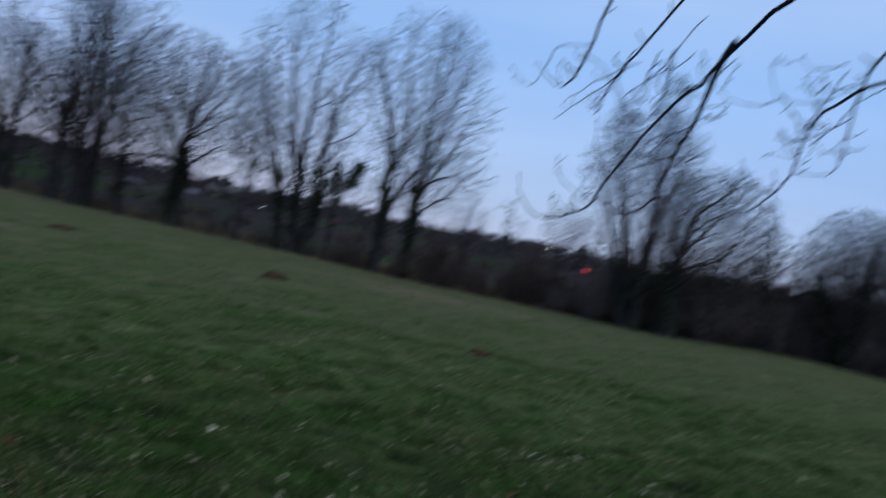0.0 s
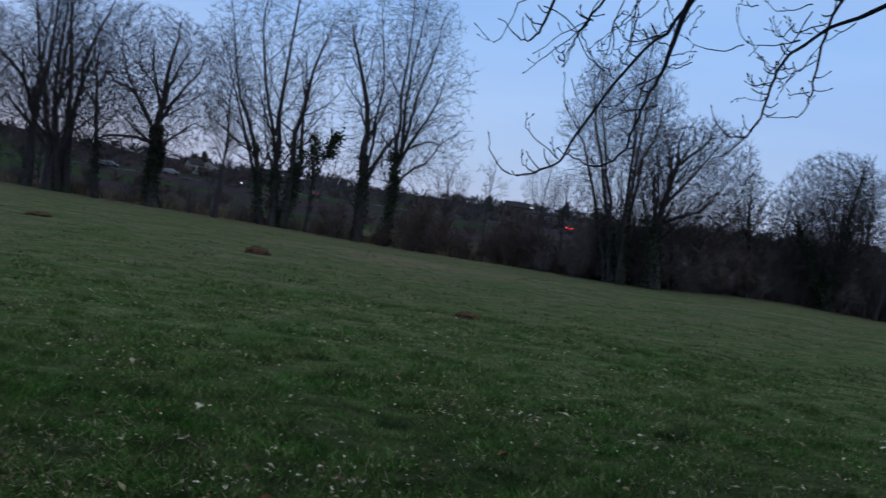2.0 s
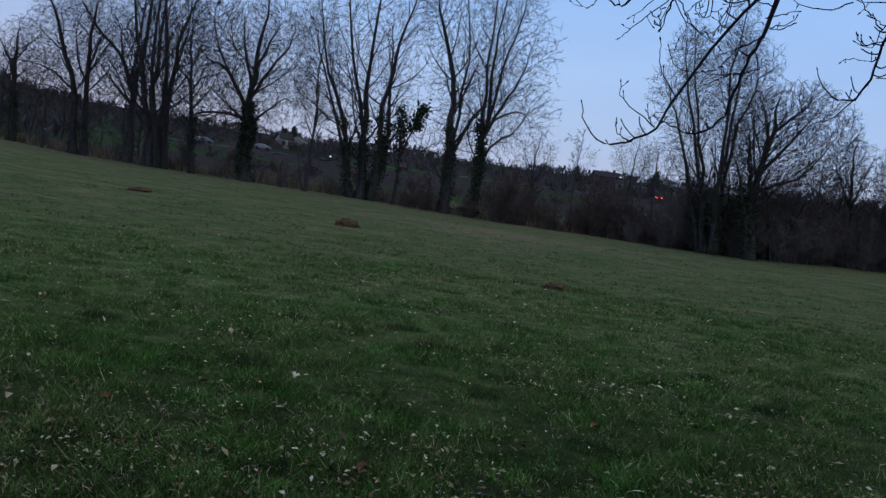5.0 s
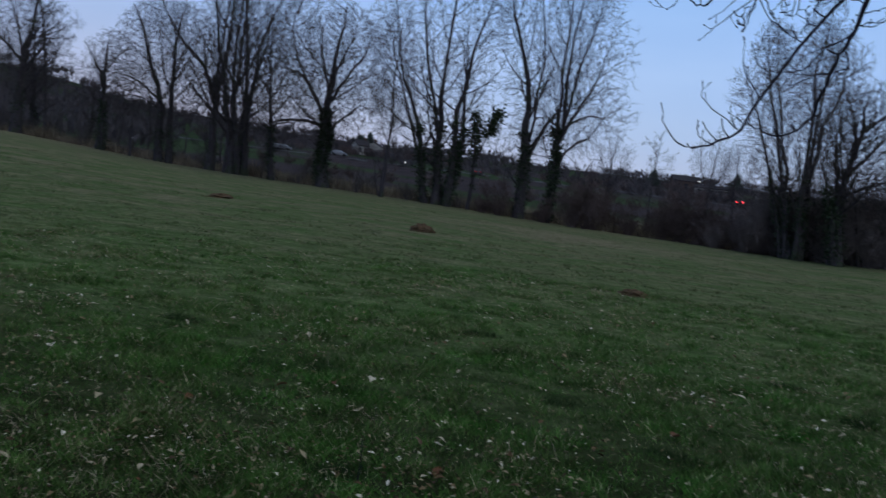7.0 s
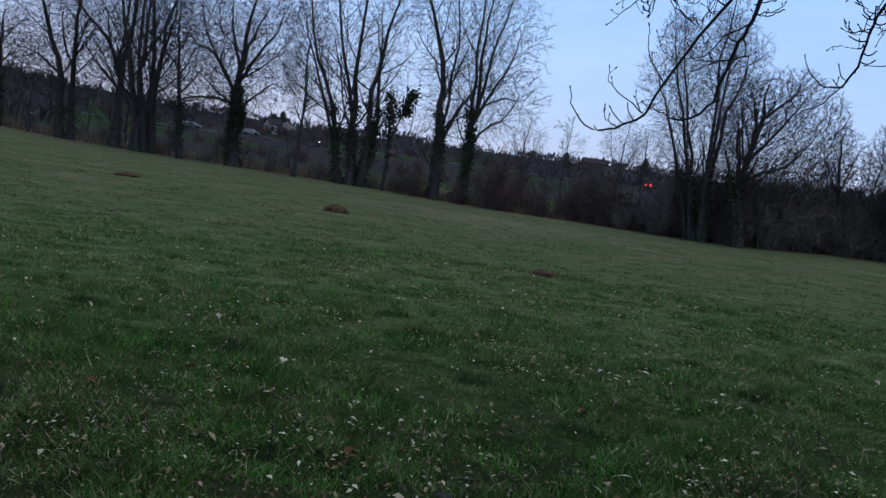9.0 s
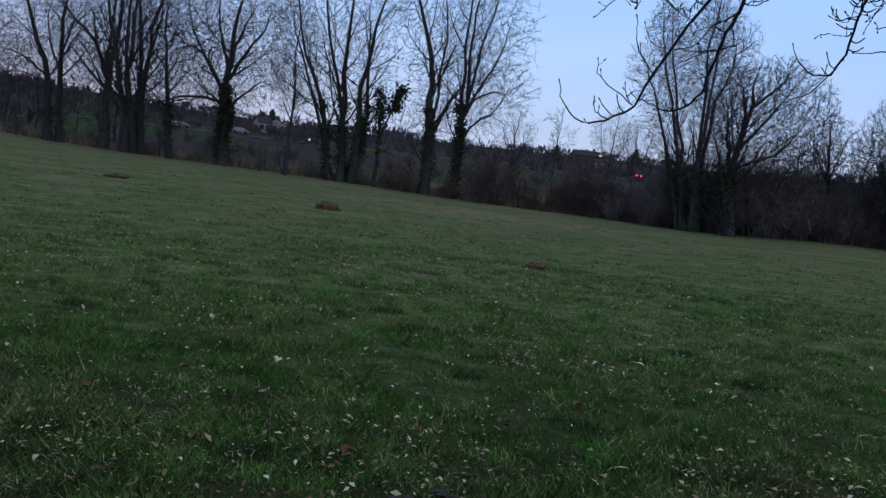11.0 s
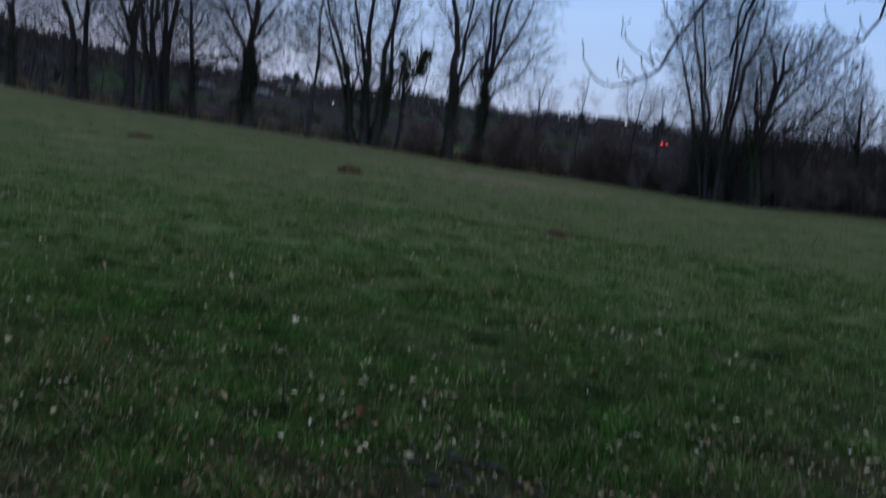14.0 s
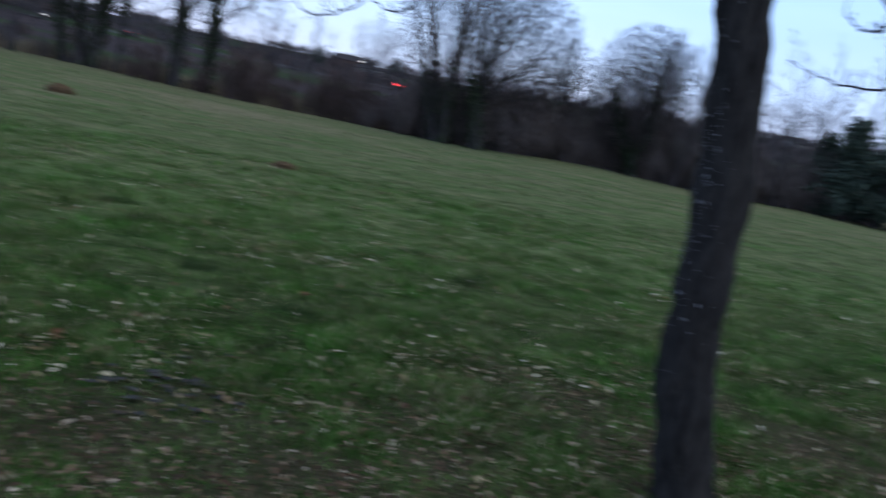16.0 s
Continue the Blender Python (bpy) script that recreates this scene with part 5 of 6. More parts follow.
def straw():
    """Bleached dead grass stems lying in loose patches on the turf."""
    rng = np.random.default_rng(63)
    n = 30000
    r, az = 2.8 * (15 / 2.8) ** rng.random(n), np.radians(rng.uniform(-40, 50, n))
    x, y = r * np.sin(az), r * np.cos(az)
    k = rng.random(n) < np.clip(2.2 * (lumps(x, y, 0.7, 0.8) * lumps(x, y, 1.7, 2.2)) - 0.25, 0.03, 1.0) * np.clip((r - 2.9) / 2.6, 0.12, 1)
    x, y = x[k], y[k]
    n = len(x)
    a, ln = rng.uniform(0, 6.28, n), rng.uniform(0.012, 0.042, n)
    w = rng.uniform(0.0012, 0.0026, n) * np.clip(np.hypot(x, y) / 6, 1, 2)
    d = np.stack([np.cos(a) * ln, np.sin(a) * ln, rng.normal(0, 0.35, n) * ln], axis=1)
    e = np.stack([-np.sin(a) * w, np.cos(a) * w, rng.normal(0, 0.5, n) * w], axis=1)
    c = np.stack([x, y, land(x, y) + rng.uniform(0.025, 0.06, n)], axis=1)
    bow = np.stack([np.zeros(n), np.zeros(n), 0.25 * ln], axis=1)
    v = np.stack([c - d, c + e + bow, c + d, c - e + bow], axis=1).reshape(-1, 3)
    tagged(part("straw", mesh_from("straw", v, np.arange(n * 4).reshape(-1, 4)), M_STRAW), "bleached dead grass stems lying on the turf", "straw", kind="stuff")


straw()


def mound(x, y, w, h, label, seed):
    rng = random.Random(seed)
    bm = bmesh.new()
    bmesh.ops.create_icosphere(bm, subdivisions=4, radius=1.0)
    for v in bm.verts:
        q = noise.fractal(Vector(v.co) * 2.2 + Vector((seed, 0, 0)), 0.9, 2.0, 4)
        v.co = Vector((v.co.x * w * (1 + 0.25 * q), v.co.y * w * (1 + 0.25 * q), v.co.z * h * (1 + 0.5 * q)))
    ob = part("molehill", bm, M_SOIL)
    ob.location = (x, y, gz(x, y))
    tagged(ob, label, "mound", "molehills")


mound(-3.2, 24.9, 0.36, 0.2, "reddish brown molehill in the grass", 3)
mound(1.8, 15.05, 0.24, 0.09, "low flattened molehill of brown soil", 4)
mound(-10.35, 27.9, 0.42, 0.12, "broad worn molehill of brown soil", 5)


def wet_mud():
    """Small wet flecks of mud and trodden leaves between the blades."""
    rng = np.random.default_rng(9)
    n, m = 46, 7
    cx, cy = 0.25 + rng.normal(0, 0.2, n), 3.95 + rng.normal(0, 0.24, n)
    a = np.arange(m) * (2 * np.pi / m)
    q = rng.uniform(0.012, 0.034, n)[:, None] * rng.uniform(0.6, 1.3, (n, m))
    x, y = cx[:, None] + q * np.cos(a) * 1.3, cy[:, None] + q * np.sin(a)
    z = land(x, y) + rng.uniform(0.008, 0.026, n)[:, None] + rng.normal(0, 0.003, (n, m))
    v = np.stack([x, y, z], axis=2).reshape(-1, 3)
    mid = np.stack([cx, cy, z.mean(axis=1) + 0.006], axis=1)
    i = np.arange(n)[:, None] * m
    k = np.arange(m)[None, :]
    f_ = np.stack([i + k, i + (k + 1) % m, np.broadcast_to(n * m + np.arange(n)[:, None], (n, m))], axis=2).reshape(-1, 3)
    tagged(part("wet_mud", mesh_from("wet_mud", np.concatenate([v, mid]), f_), M_MUD), "wet bluish-grey flecks of mud in the grass", "mud", kind="stuff")


wet_mud()


def weed_stalk(x, y, h, seed):
    rng = np.random.default_rng(seed)
    P = spline([(0, 0, -0.02), (0.01, 0, h * 0.5), (0.0, 0.02, h)], 7)[None]
    R = np.linspace(0.004, 0.0015, 7)[None]
    P1, R1 = spawn(rng, P, R, 6, 0.55, 45, 10, 0.16, 3, 0.1, 0.1, 0.6, 0.001)
    ob = part("weed_stalk", tube_mesh("weed_stalk", [(P, R, 5), (P1, R1, 3)]), M_NEARTWIG)
    ob.location = (x, y, gz(x, y))
    tagged(ob, "thin dead upright weed stalk", "plant")


weed_stalk(-0.74, 4.3, 0.26, 4)


# ---- the young tree beside the camera, with its drooping twigs ----
def near_tree():
    rng = np.random.default_rng(90)
    bx, by = 2.56, 3.1
    e = thing("overhanging_tree", (bx, by, gz(bx, by)), "rough dark-barked young tree with bare drooping branches", "tree")
    def rel(p):
        return [(q[0] - bx, q[1] - by, q[2]) for q in p]
    st = spline(rel([(2.58, 3.1, -0.15), (2.55, 3.1, 0.05), (2.43, 3.1, 0.51), (2.39, 3.1, 0.93), (2.37, 3.1, 1.39), (2.33, 3.1, 1.78), (2.29, 3.1, 2.01), (2.24, 3.1, 2.3), (2.2, 3.12, 3.0), (2.3, 3.15, 3.8), (2.25, 3.2, 4.9), (2.4, 3.2, 6.0)]), 60)
    rad = np.interp(st[:, 2], [-0.15, 0.1, 0.5, 2.2, 3.5, 6.0], [0.19, 0.14, 0.122, 0.112, 0.08, 0.015])
    # bark plates and knots in the trunk's skin
    sides = 28
    v, f_ = tube_arrays(st[None], rad[None], sides)
    ax = np.repeat(st, sides, axis=0)
    out = unit(v - ax)
    for i in range(len(v)):
        q = Vector((v[i][0] * 14, v[i][1] * 14, v[i][2] * 5))
        v[i] += out[i] * (0.026 * noise.fractal(q, 0.8, 2.0, 4) + 0.016 * noise.noise(Vector(v[i]) * 4.0))
    part("trunk", mesh_from("trunk", v, f_, True), M_NEARBARK, e, "rough flaking dark bark")
    nf = 190
    zi = np.array([np.argmin(np.abs(st[:, 2] - z_)) for z_ in rng.normal(1.5, 0.42, nf).clip(0.3, 3.2)])
    fa = rng.normal(3.15, 0.55, nf)
    fd = np.stack([np.cos(fa), np.sin(fa), np.zeros(nf)], axis=1)
    ft = np.stack([-np.sin(fa), np.cos(fa), np.zeros(nf)], axis=1)
    fc = st[zi] + fd * (rad[zi] + 0.006)[:, None] + np.array((0, 0, 1.0)) * rng.uniform(-0.05, 0.05, nf)[:, None]
    fw, fh = 0.0045 * np.exp(rng.normal(0, 0.5, nf))[:, None], 0.0042 * np.exp(rng.normal(0, 0.5, nf))[:, None]
    up_ = np.array((0, 0, 1.0))
    fv = np.stack([fc - ft * fw, fc - up_ * fh + fd * 0.004, fc + ft * fw, fc + up_ * fh + fd * 0.007], axis=1).reshape(-1, 3)
    tagged(part("bark_flake", mesh_from("bark_flake", fv, np.arange(nf * 4).reshape(-1, 4)), M_FLAKE, e, "pale flaking bark edges"), kind="stuff")
    for kz, ka in ((0.98, 3.0), (1.45, 2.6), (0.62, 0.4)):
        bm = bmesh.new()
        bmesh.ops.create_icosphere(bm, subdivisions=2, radius=0.028)
        c = st[np.argmin(np.abs(st[:, 2] - kz))]
        for w in bm.verts:
            w.co = Vector((w.co.x * 1.0, w.co.y, w.co.z * 1.4)) * (1 + 0.3 * noise.noise(w.co * 40)) + Vector(c) + Vector((math.cos(ka), math.sin(ka), 0)) * 0.108
        part("knot", bm, M_NEARBARK, e)
    Y = 4.0
    hang = [
        # the lowest branch, sweeping down and curling up at its tip
        [(2.2, 3.12, 2.95), (1.9, 3.5, 3.25), (1.55, 3.85, 3.08), (1.35, Y, 2.81), (1.24, Y, 2.63), (1.09, Y, 2.46), (0.89, Y, 2.11), (0.82, Y, 1.97), (0.71, Y, 1.89), (0.6, Y, 1.87), (0.51, Y, 1.94), (0.48, Y, 2.04)],
        [(1.36, 3.98, 2.86), (1.31, Y, 2.74), (1.26, Y, 2.51), (1.21, Y, 2.36), (1.15, Y, 2.19), (1.11, Y, 2.04), (0.99, Y, 1.96), (0.91, Y, 1.98), (0.81, Y, 2.01)],
        [(2.22, 3.15, 3.2), (1.8, 3.7, 3.5), (1.3, 4.0, 3.3), (0.91, Y, 2.71), (0.81, Y, 2.52), (0.79, Y, 2.41)],
        [(2.25, 3.2, 3.5), (1.6, 3.8, 3.8), (0.9, 4.0, 3.3), (0.69, Y, 2.68), (0.63, Y, 2.52), (0.56, Y, 2.49), (0.46, Y, 2.57)],
        [(2.24, 3.15, 2.7), (2.4, 3.6, 3.2), (2.25, 3.9, 3.2), (2.07, Y, 2.93), (1.99, Y, 2.7), (1.98, Y, 2.54), (1.97, Y, 2.43), (1.93, Y, 2.34), (1.77, Y, 2.31)],
        [(2.24, 3.2, 2.9), (2.5, 3.7, 3.2), (2.29, Y, 2.93), (2.1, Y, 2.82), (1.96, Y, 2.73), (1.8, Y, 2.56), (1.78, Y, 2.46), (1.74, Y, 2.3), (1.69, Y, 2.21), (1.61, Y, 2.2), (1.54, Y, 2.24), (1.5, Y, 2.32)],
        [(2.25, 3.1, 2.35), (2.6, 3.15, 2.62), (3.1, 3.2, 2.35), (3.3, 3.2, 2.1), (3.15, 3.2, 2.04), (3.03, 3.2, 2.02), (2.88, 3.2, 2.01), (2.75, 3.2, 2.03), (2.61, 3.2, 2.06)],
        [(2.7, 3.16, 2.6), (3.2, 3.2, 2.55), (3.06, 3.2, 2.3), (2.95, 3.2, 2.27), (2.84, 3.2, 2.3), (2.82, 3.2, 2.37)],
    ]
    side = [
        [(1.09, Y, 2.76), (1.02, Y, 2.63), (0.97, Y, 2.58), (0.92, Y, 2.54)], [(1.02, Y, 2.74), (0.98, Y, 2.61), (0.98, Y, 2.52), (0.96, Y, 2.48), (0.94, Y, 2.49), (0.92, Y, 2.52)], [(0.90, Y, 2.73), (0.84, Y, 2.59), (0.78, Y, 2.45), (0.78, Y, 2.40)],
        [(0.88, Y, 2.63), (0.80, Y, 2.58), (0.71, Y, 2.51), (0.64, Y, 2.44)], [(0.65, Y, 2.66), (0.80, Y, 2.59), (0.86, Y, 2.49), (0.93, Y, 2.43), (1.02, Y, 2.38)], [(1.08, Y, 2.76), (1.08, Y, 2.64), (1.08, Y, 2.54), (1.06, Y, 2.45), (1.03, Y, 2.50)],
        [(1.25, Y, 2.64), (1.16, Y, 2.59), (1.08, Y, 2.56), (1.01, Y, 2.61)], [(1.18, Y, 2.77), (1.14, Y, 2.71), (1.09, Y, 2.67), (1.03, Y, 2.68)], [(1.27, Y, 2.57), (1.22, Y, 2.58), (1.15, Y, 2.59), (1.09, Y, 2.62)],
        [(2.03, Y, 2.91), (2.01, Y, 2.75), (1.95, Y, 2.63)], [(1.92, Y, 2.83), (1.87, Y, 2.73), (1.83, Y, 2.64), (1.77, Y, 2.54), (1.74, Y, 2.45), (1.70, Y, 2.44), (1.65, Y, 2.46)], [(1.92, Y, 2.87), (1.81, Y, 2.82), (1.74, Y, 2.81), (1.69, Y, 2.85)],
        [(2.00, Y, 2.79), (1.91, Y, 2.75), (1.86, Y, 2.72), (1.81, Y, 2.76)], [(1.21, Y, 2.78), (1.25, Y, 2.71), (1.27, Y, 2.66)], [(1.38, Y, 2.78), (1.32, Y, 2.70), (1.28, Y, 2.63)],
        [(0.89, Y, 2.63), (0.84, Y, 2.64), (0.81, Y, 2.68)], [(1.33, Y, 2.80), (1.31, Y, 2.73), (1.29, Y, 2.65)], [(1.66, Y, 2.82), (1.61, Y, 2.81), (1.56, Y, 2.81)],
        [(1.95, Y, 2.63), (1.90, Y, 2.55), (1.84, Y, 2.53), (1.79, Y, 2.57)], [(1.96, Y, 2.45), (1.93, Y, 2.45), (1.87, Y, 2.43), (1.86, Y, 2.45)],
        [(0.9, Y, 2.11), (0.81, Y, 2.23), (0.79, Y, 2.36)], [(0.72, Y, 1.89), (0.66, Y, 1.92), (0.64, Y, 1.98)], [(0.82, Y, 1.97), (0.73, Y, 2.03), (0.65, Y, 2.09), (0.64, Y, 2.15)], [(0.8, Y, 1.98), (0.77, Y, 2.06)],
        [(1.25, Y, 2.43), (1.14, Y, 2.37), (1.05, Y, 2.32)], [(1.18, Y, 2.26), (1.09, Y, 2.23), (1.02, Y, 2.19)], [(1.21, Y, 2.37), (1.24, Y, 2.3), (1.2, Y, 2.24)], [(0.86, Y, 2.6), (0.68, Y, 2.42), (0.6, Y, 2.34)],
        [(0.7, Y, 2.7), (0.54, Y, 2.66), (0.49, Y, 2.52), (0.44, Y, 2.46), (0.35, Y, 2.52)], [(1.97, Y, 2.61), (1.87, Y, 2.53), (1.81, Y, 2.41)], [(1.78, Y, 2.46), (1.68, Y, 2.45), (1.65, Y, 2.49)],
        [(1.88, Y, 2.69), (1.73, Y, 2.64), (1.61, Y, 2.65), (1.55, Y, 2.78)], [(1.2, Y, 2.95), (1.08, Y, 2.73), (1.07, Y, 2.55), (1.05, Y, 2.44)], [(0.84, Y, 2.57), (0.9, Y, 2.46), (0.97, Y, 2.41)], [(2.14, Y, 2.81), (2.05, Y, 2.74), (1.99, Y, 2.7)],
        [(1.23, Y, 2.42), (1.14, Y, 2.37), (1.07, Y, 2.27), (0.98, Y, 2.24), (0.90, Y, 2.24), (0.86, Y, 2.27), (0.83, Y, 2.33)], [(1.25, Y, 2.29), (1.18, Y, 2.26), (1.08, Y, 2.24), (1.00, Y, 2.24)], [(1.24, Y, 2.51), (1.31, Y, 2.54), (1.38, Y, 2.56)],
        [(1.25, Y, 2.47), (1.32, Y, 2.49), (1.38, Y, 2.53)], [(1.78, Y, 2.58), (1.78, Y, 2.49), (1.74, Y, 2.46), (1.69, Y, 2.45), (1.67, Y, 2.47)], [(1.76, Y, 2.40), (1.73, Y, 2.38), (1.65, Y, 2.38), (1.59, Y, 2.36)],
        [(1.72, Y, 2.24), (1.67, Y, 2.18), (1.60, Y, 2.11), (1.54, Y, 2.08), (1.48, Y, 2.10), (1.45, Y, 2.16)], [(1.86, Y, 2.56), (1.81, Y, 2.54), (1.75, Y, 2.55), (1.70, Y, 2.59)], [(1.01, Y, 2.39), (0.98, Y, 2.42), (0.94, Y, 2.42), (0.89, Y, 2.48)],
        [(1.02, Y, 2.41), (1.03, Y, 2.44), (1.06, Y, 2.46)], [(0.72, Y, 2.48), (0.76, Y, 2.46), (0.78, Y, 2.50)], [(0.76, Y, 2.47), (0.78, Y, 2.42), (0.75, Y, 2.43)],
        [(1.61, Y, 2.63), (1.53, Y, 2.59), (1.45, Y, 2.58), (1.38, Y, 2.59), (1.34, Y, 2.62)], [(1.88, Y, 2.69), (1.81, Y, 2.68), (1.76, Y, 2.71), (1.73, Y, 2.77)], [(1.76, Y, 2.52), (1.71, Y, 2.57), (1.66, Y, 2.63), (1.64, Y, 2.66)],
        [(1.87, Y, 2.57), (1.87, Y, 2.52), (1.81, Y, 2.46)], [(1.02, Y, 2.69), (0.98, Y, 2.63), (1.00, Y, 2.54), (0.98, Y, 2.48), (0.95, Y, 2.50), (0.94, Y, 2.53)], [(1.07, Y, 2.68), (1.04, Y, 2.64), (0.99, Y, 2.61)],
        [(1.09, Y, 2.69), (1.07, Y, 2.55), (1.04, Y, 2.48), (1.04, Y, 2.44)], [(1.25, Y, 2.63), (1.15, Y, 2.58), (1.07, Y, 2.56), (1.02, Y, 2.59), (1.00, Y, 2.62)], [(1.21, Y, 2.74), (1.23, Y, 2.66), (1.27, Y, 2.64)],
        [(1.38, Y, 2.51), (1.31, Y, 2.47), (1.25, Y, 2.47)], [(1.84, Y, 2.76), (1.79, Y, 2.69), (1.75, Y, 2.71), (1.72, Y, 2.76)], [(1.93, Y, 2.73), (1.84, Y, 2.73), (1.81, Y, 2.78)],
        [(1.35, Y, 2.63), (1.36, Y, 2.68), (1.39, Y, 2.74)],
    ]
    K = 34
    hp = np.array([spline(rel(h), K) for h in hang])
    hp[:, 6:] += rng.normal(size=(len(hang), K - 6, 3)) * 0.004
    hr = np.array([np.interp(np.linspace(0, 1, K), [0, 0.3, 0.8, 1], [0.020, 0.0085, 0.0040, 0.0019]) for _ in hang])
    sp_ = np.array([spline(rel(h), 12) for h in side])
    sp_ += rng.normal(size=sp_.shape) * 0.003
    sr = np.array([np.linspace(0.0033, 0.0016, 12) for _ in side])
    for i in range(len(hang)):
        part("branch", tube_mesh("branch", [(hp[i:i + 1], hr[i:i + 1], 8)]), M_NEARTWIG, e)
    for i in range(len(side)):
        part("side_twig", tube_mesh("side_twig", [(sp_[i:i + 1], sr[i:i + 1], 6)]), M_NEARTWIG, e)
    # spurs and buds
    q1, r1 = spawn(rng, hp[:, :27], hr[:, :27], 12, 0.45, 55, 12, 0.04, 6, 0.24, 0.14, 0.6, 0.0014, 0.8, 0.2)
    ok = q1[:, -1, 2] > q1[:, 0, 2] - 0.004
    q1, r1 = q1[ok], r1[ok]
    q2, r2 = spawn(rng, sp_, sr, 2, 0.3, 55, 12, 0.16, 4, 0.2, 0.10, 0.7, 0.0013, 0.8, 0.2)
    tips = np.concatenate([q1[:, -1], q2[:, -1], hp[:, -1], sp_[:, -1]])
    bt = np.concatenate([q1[:, -1] - q1[:, -2], q2[:, -1] - q2[:, -2], hp[:, -1] - hp[:, -2], sp_[:, -1] - sp_[:, -2]])
    bl = tips[:, None, :] + unit(bt)[:, None, :] * np.array([-0.004, 0.006, 0.016])[None, :, None]
    br = np.tile(np.array([0.0016, 0.0036, 0.0006]), (len(tips), 1))
    tagged(part("budwood", tube_mesh("budwood", [(q1, r1, 4), (q2, r2, 4), (bl, br, 5)]), M_NEARTWIG, e), kind="stuff")
    # the crown overhead
    top = st[None, 34:]
    tr = rad[None, 34:]
    c1, cr1 = spawn(rng, top, tr, 14, 0.1, 60, 10, 0.7, 8, 0.05, 0.1, 0.5, 0.01)
    ok = c1[:, :, 2].min(axis=1) > 2.9
    c1, cr1 = c1[ok], cr1[ok]
    c2, cr2 = spawn(rng, c1, cr1, 8, 0.2, 45, 12, 0.45, 5, 0.02, 0.12, 0.5, 0.004)
    ok = c2[:, :, 2].min(axis=1) > 2.9
    tagged(part("crown", tube_mesh("crown", [(c1, cr1, 6), (c2[ok], cr2[ok], 4)]), M_NEARTWIG, e), kind="stuff")
    # a thin shoot on the trunk
    sh = spline([(-0.2, 0, 0.98), (-0.3, 0.02, 1.02), (-0.36, 0.03, 1.12), (-0.37, 0.03, 1.2)], 8)[None]
    part("shoot", tube_mesh("shoot", [(sh, np.linspace(0.004, 0.0015, 8)[None], 5)]), M_NEARTWIG, e)


near_tree()


# ---- the far side of the valley ----
def on_slope(az, el, lift):
    """The place on the hillside in that direction whose ground, plus lift, stands at that elevation."""
    best = None
    for r in np.arange(100, 335, 1.5):
        x, y = r * math.sin(radians(az)), r * math.cos(radians(az))
        d = abs(math.degrees(math.atan2(gz(x, y) + lift - 1.6, r)) - el)
        if best is None or d < best[0]:
            best = (d, x, y)
    return best[1], best[2]


def box(bm, x0, x1, y0, y1, z0, z1):
    vs = [bm.verts.new((x, y, z)) for z in (z0, z1) for x, y in ((x0, y0), (x1, y0), (x1, y1), (x0, y1))]
    for a in ((0, 3, 2, 1), (4, 5, 6, 7), (0, 1, 5, 4), (1, 2, 6, 5), (2, 3, 7, 6), (3, 0, 4, 7)):
        bm.faces.new([vs[i] for i in a])


def house(az, el, w, d, h, roof, wall, turn, label, lift=2.0):
    x, y = on_slope(az, el, lift)
    e = thing("house", (x, y, gz(x, y) - 0.3), label, "house", "houses on the hillside")
    e.rotation_euler = (0, 0, radians(turn - az))
    bm = bmesh.new()
    box(bm, -w / 2, w / 2, -d / 2, d / 2, 0, h)
    part("wall", bm, wall, e)
    bm = bmesh.new()
    o, t = 0.35, 0.18
    prof = [(-d / 2 - o, h - 0.1), (0, h + roof), (d / 2 + o, h - 0.1), (d / 2 + o, h + t - 0.1), (0, h + roof + t), (-d / 2 - o, h + t - 0.1)]
    a = [bm.verts.new((-w / 2 - o, p, q)) for p, q in prof]
    b = [bm.verts.new((w / 2 + o, p, q)) for p, q in prof]
    bm.faces.new(a[::-1])
    bm.faces.new(b)
    for i in range(6):
        j = (i + 1) % 6
        bm.faces.new((a[i], a[j], b[j], b[i]))
    ro = part("roof", bm, M_ROOF, e)
    for sx in (-1, 1):
        bm = bmesh.new()
        a = [bm.verts.new((sx * w / 2, p, q)) for p, q in ((-d / 2, h), (d / 2, h), (0, h + roof - 0.1))]
        b = [bm.verts.new((sx * (w / 2 - 0.25), p, q)) for p, q in ((-d / 2, h), (d / 2, h), (0, h + roof - 0.1))]
        bm.faces.new(a)
        bm.faces.new(b[::-1])
        for i in range(3):
            j = (i + 1) % 3
            bm.faces.new((a[i], b[i], b[j], a[j]))
        part("gable", bm, wall, e)
    bm = bmesh.new()
    box(bm, w * 0.25, w * 0.25 + 0.7, -0.35, 0.35, h + roof * 0.6, h + roof + 0.9)
    part("chimney", bm, M_BRICKW, ro)
    n = max(2, int(w / 2.6))
    for fl in range(max(1, int(h / 2.6))):
        for i in range(n):
            cx = -w / 2 + w * (i + 0.5) / n
            bm = bmesh.new()
            box(bm, cx - 0.5, cx + 0.5, -d / 2 - 0.03, -d / 2 + 0.05, 0.9 + fl * 2.6, 2.1 + fl * 2.6)
            part("window", bm, M_PANE, e)
    return x, y


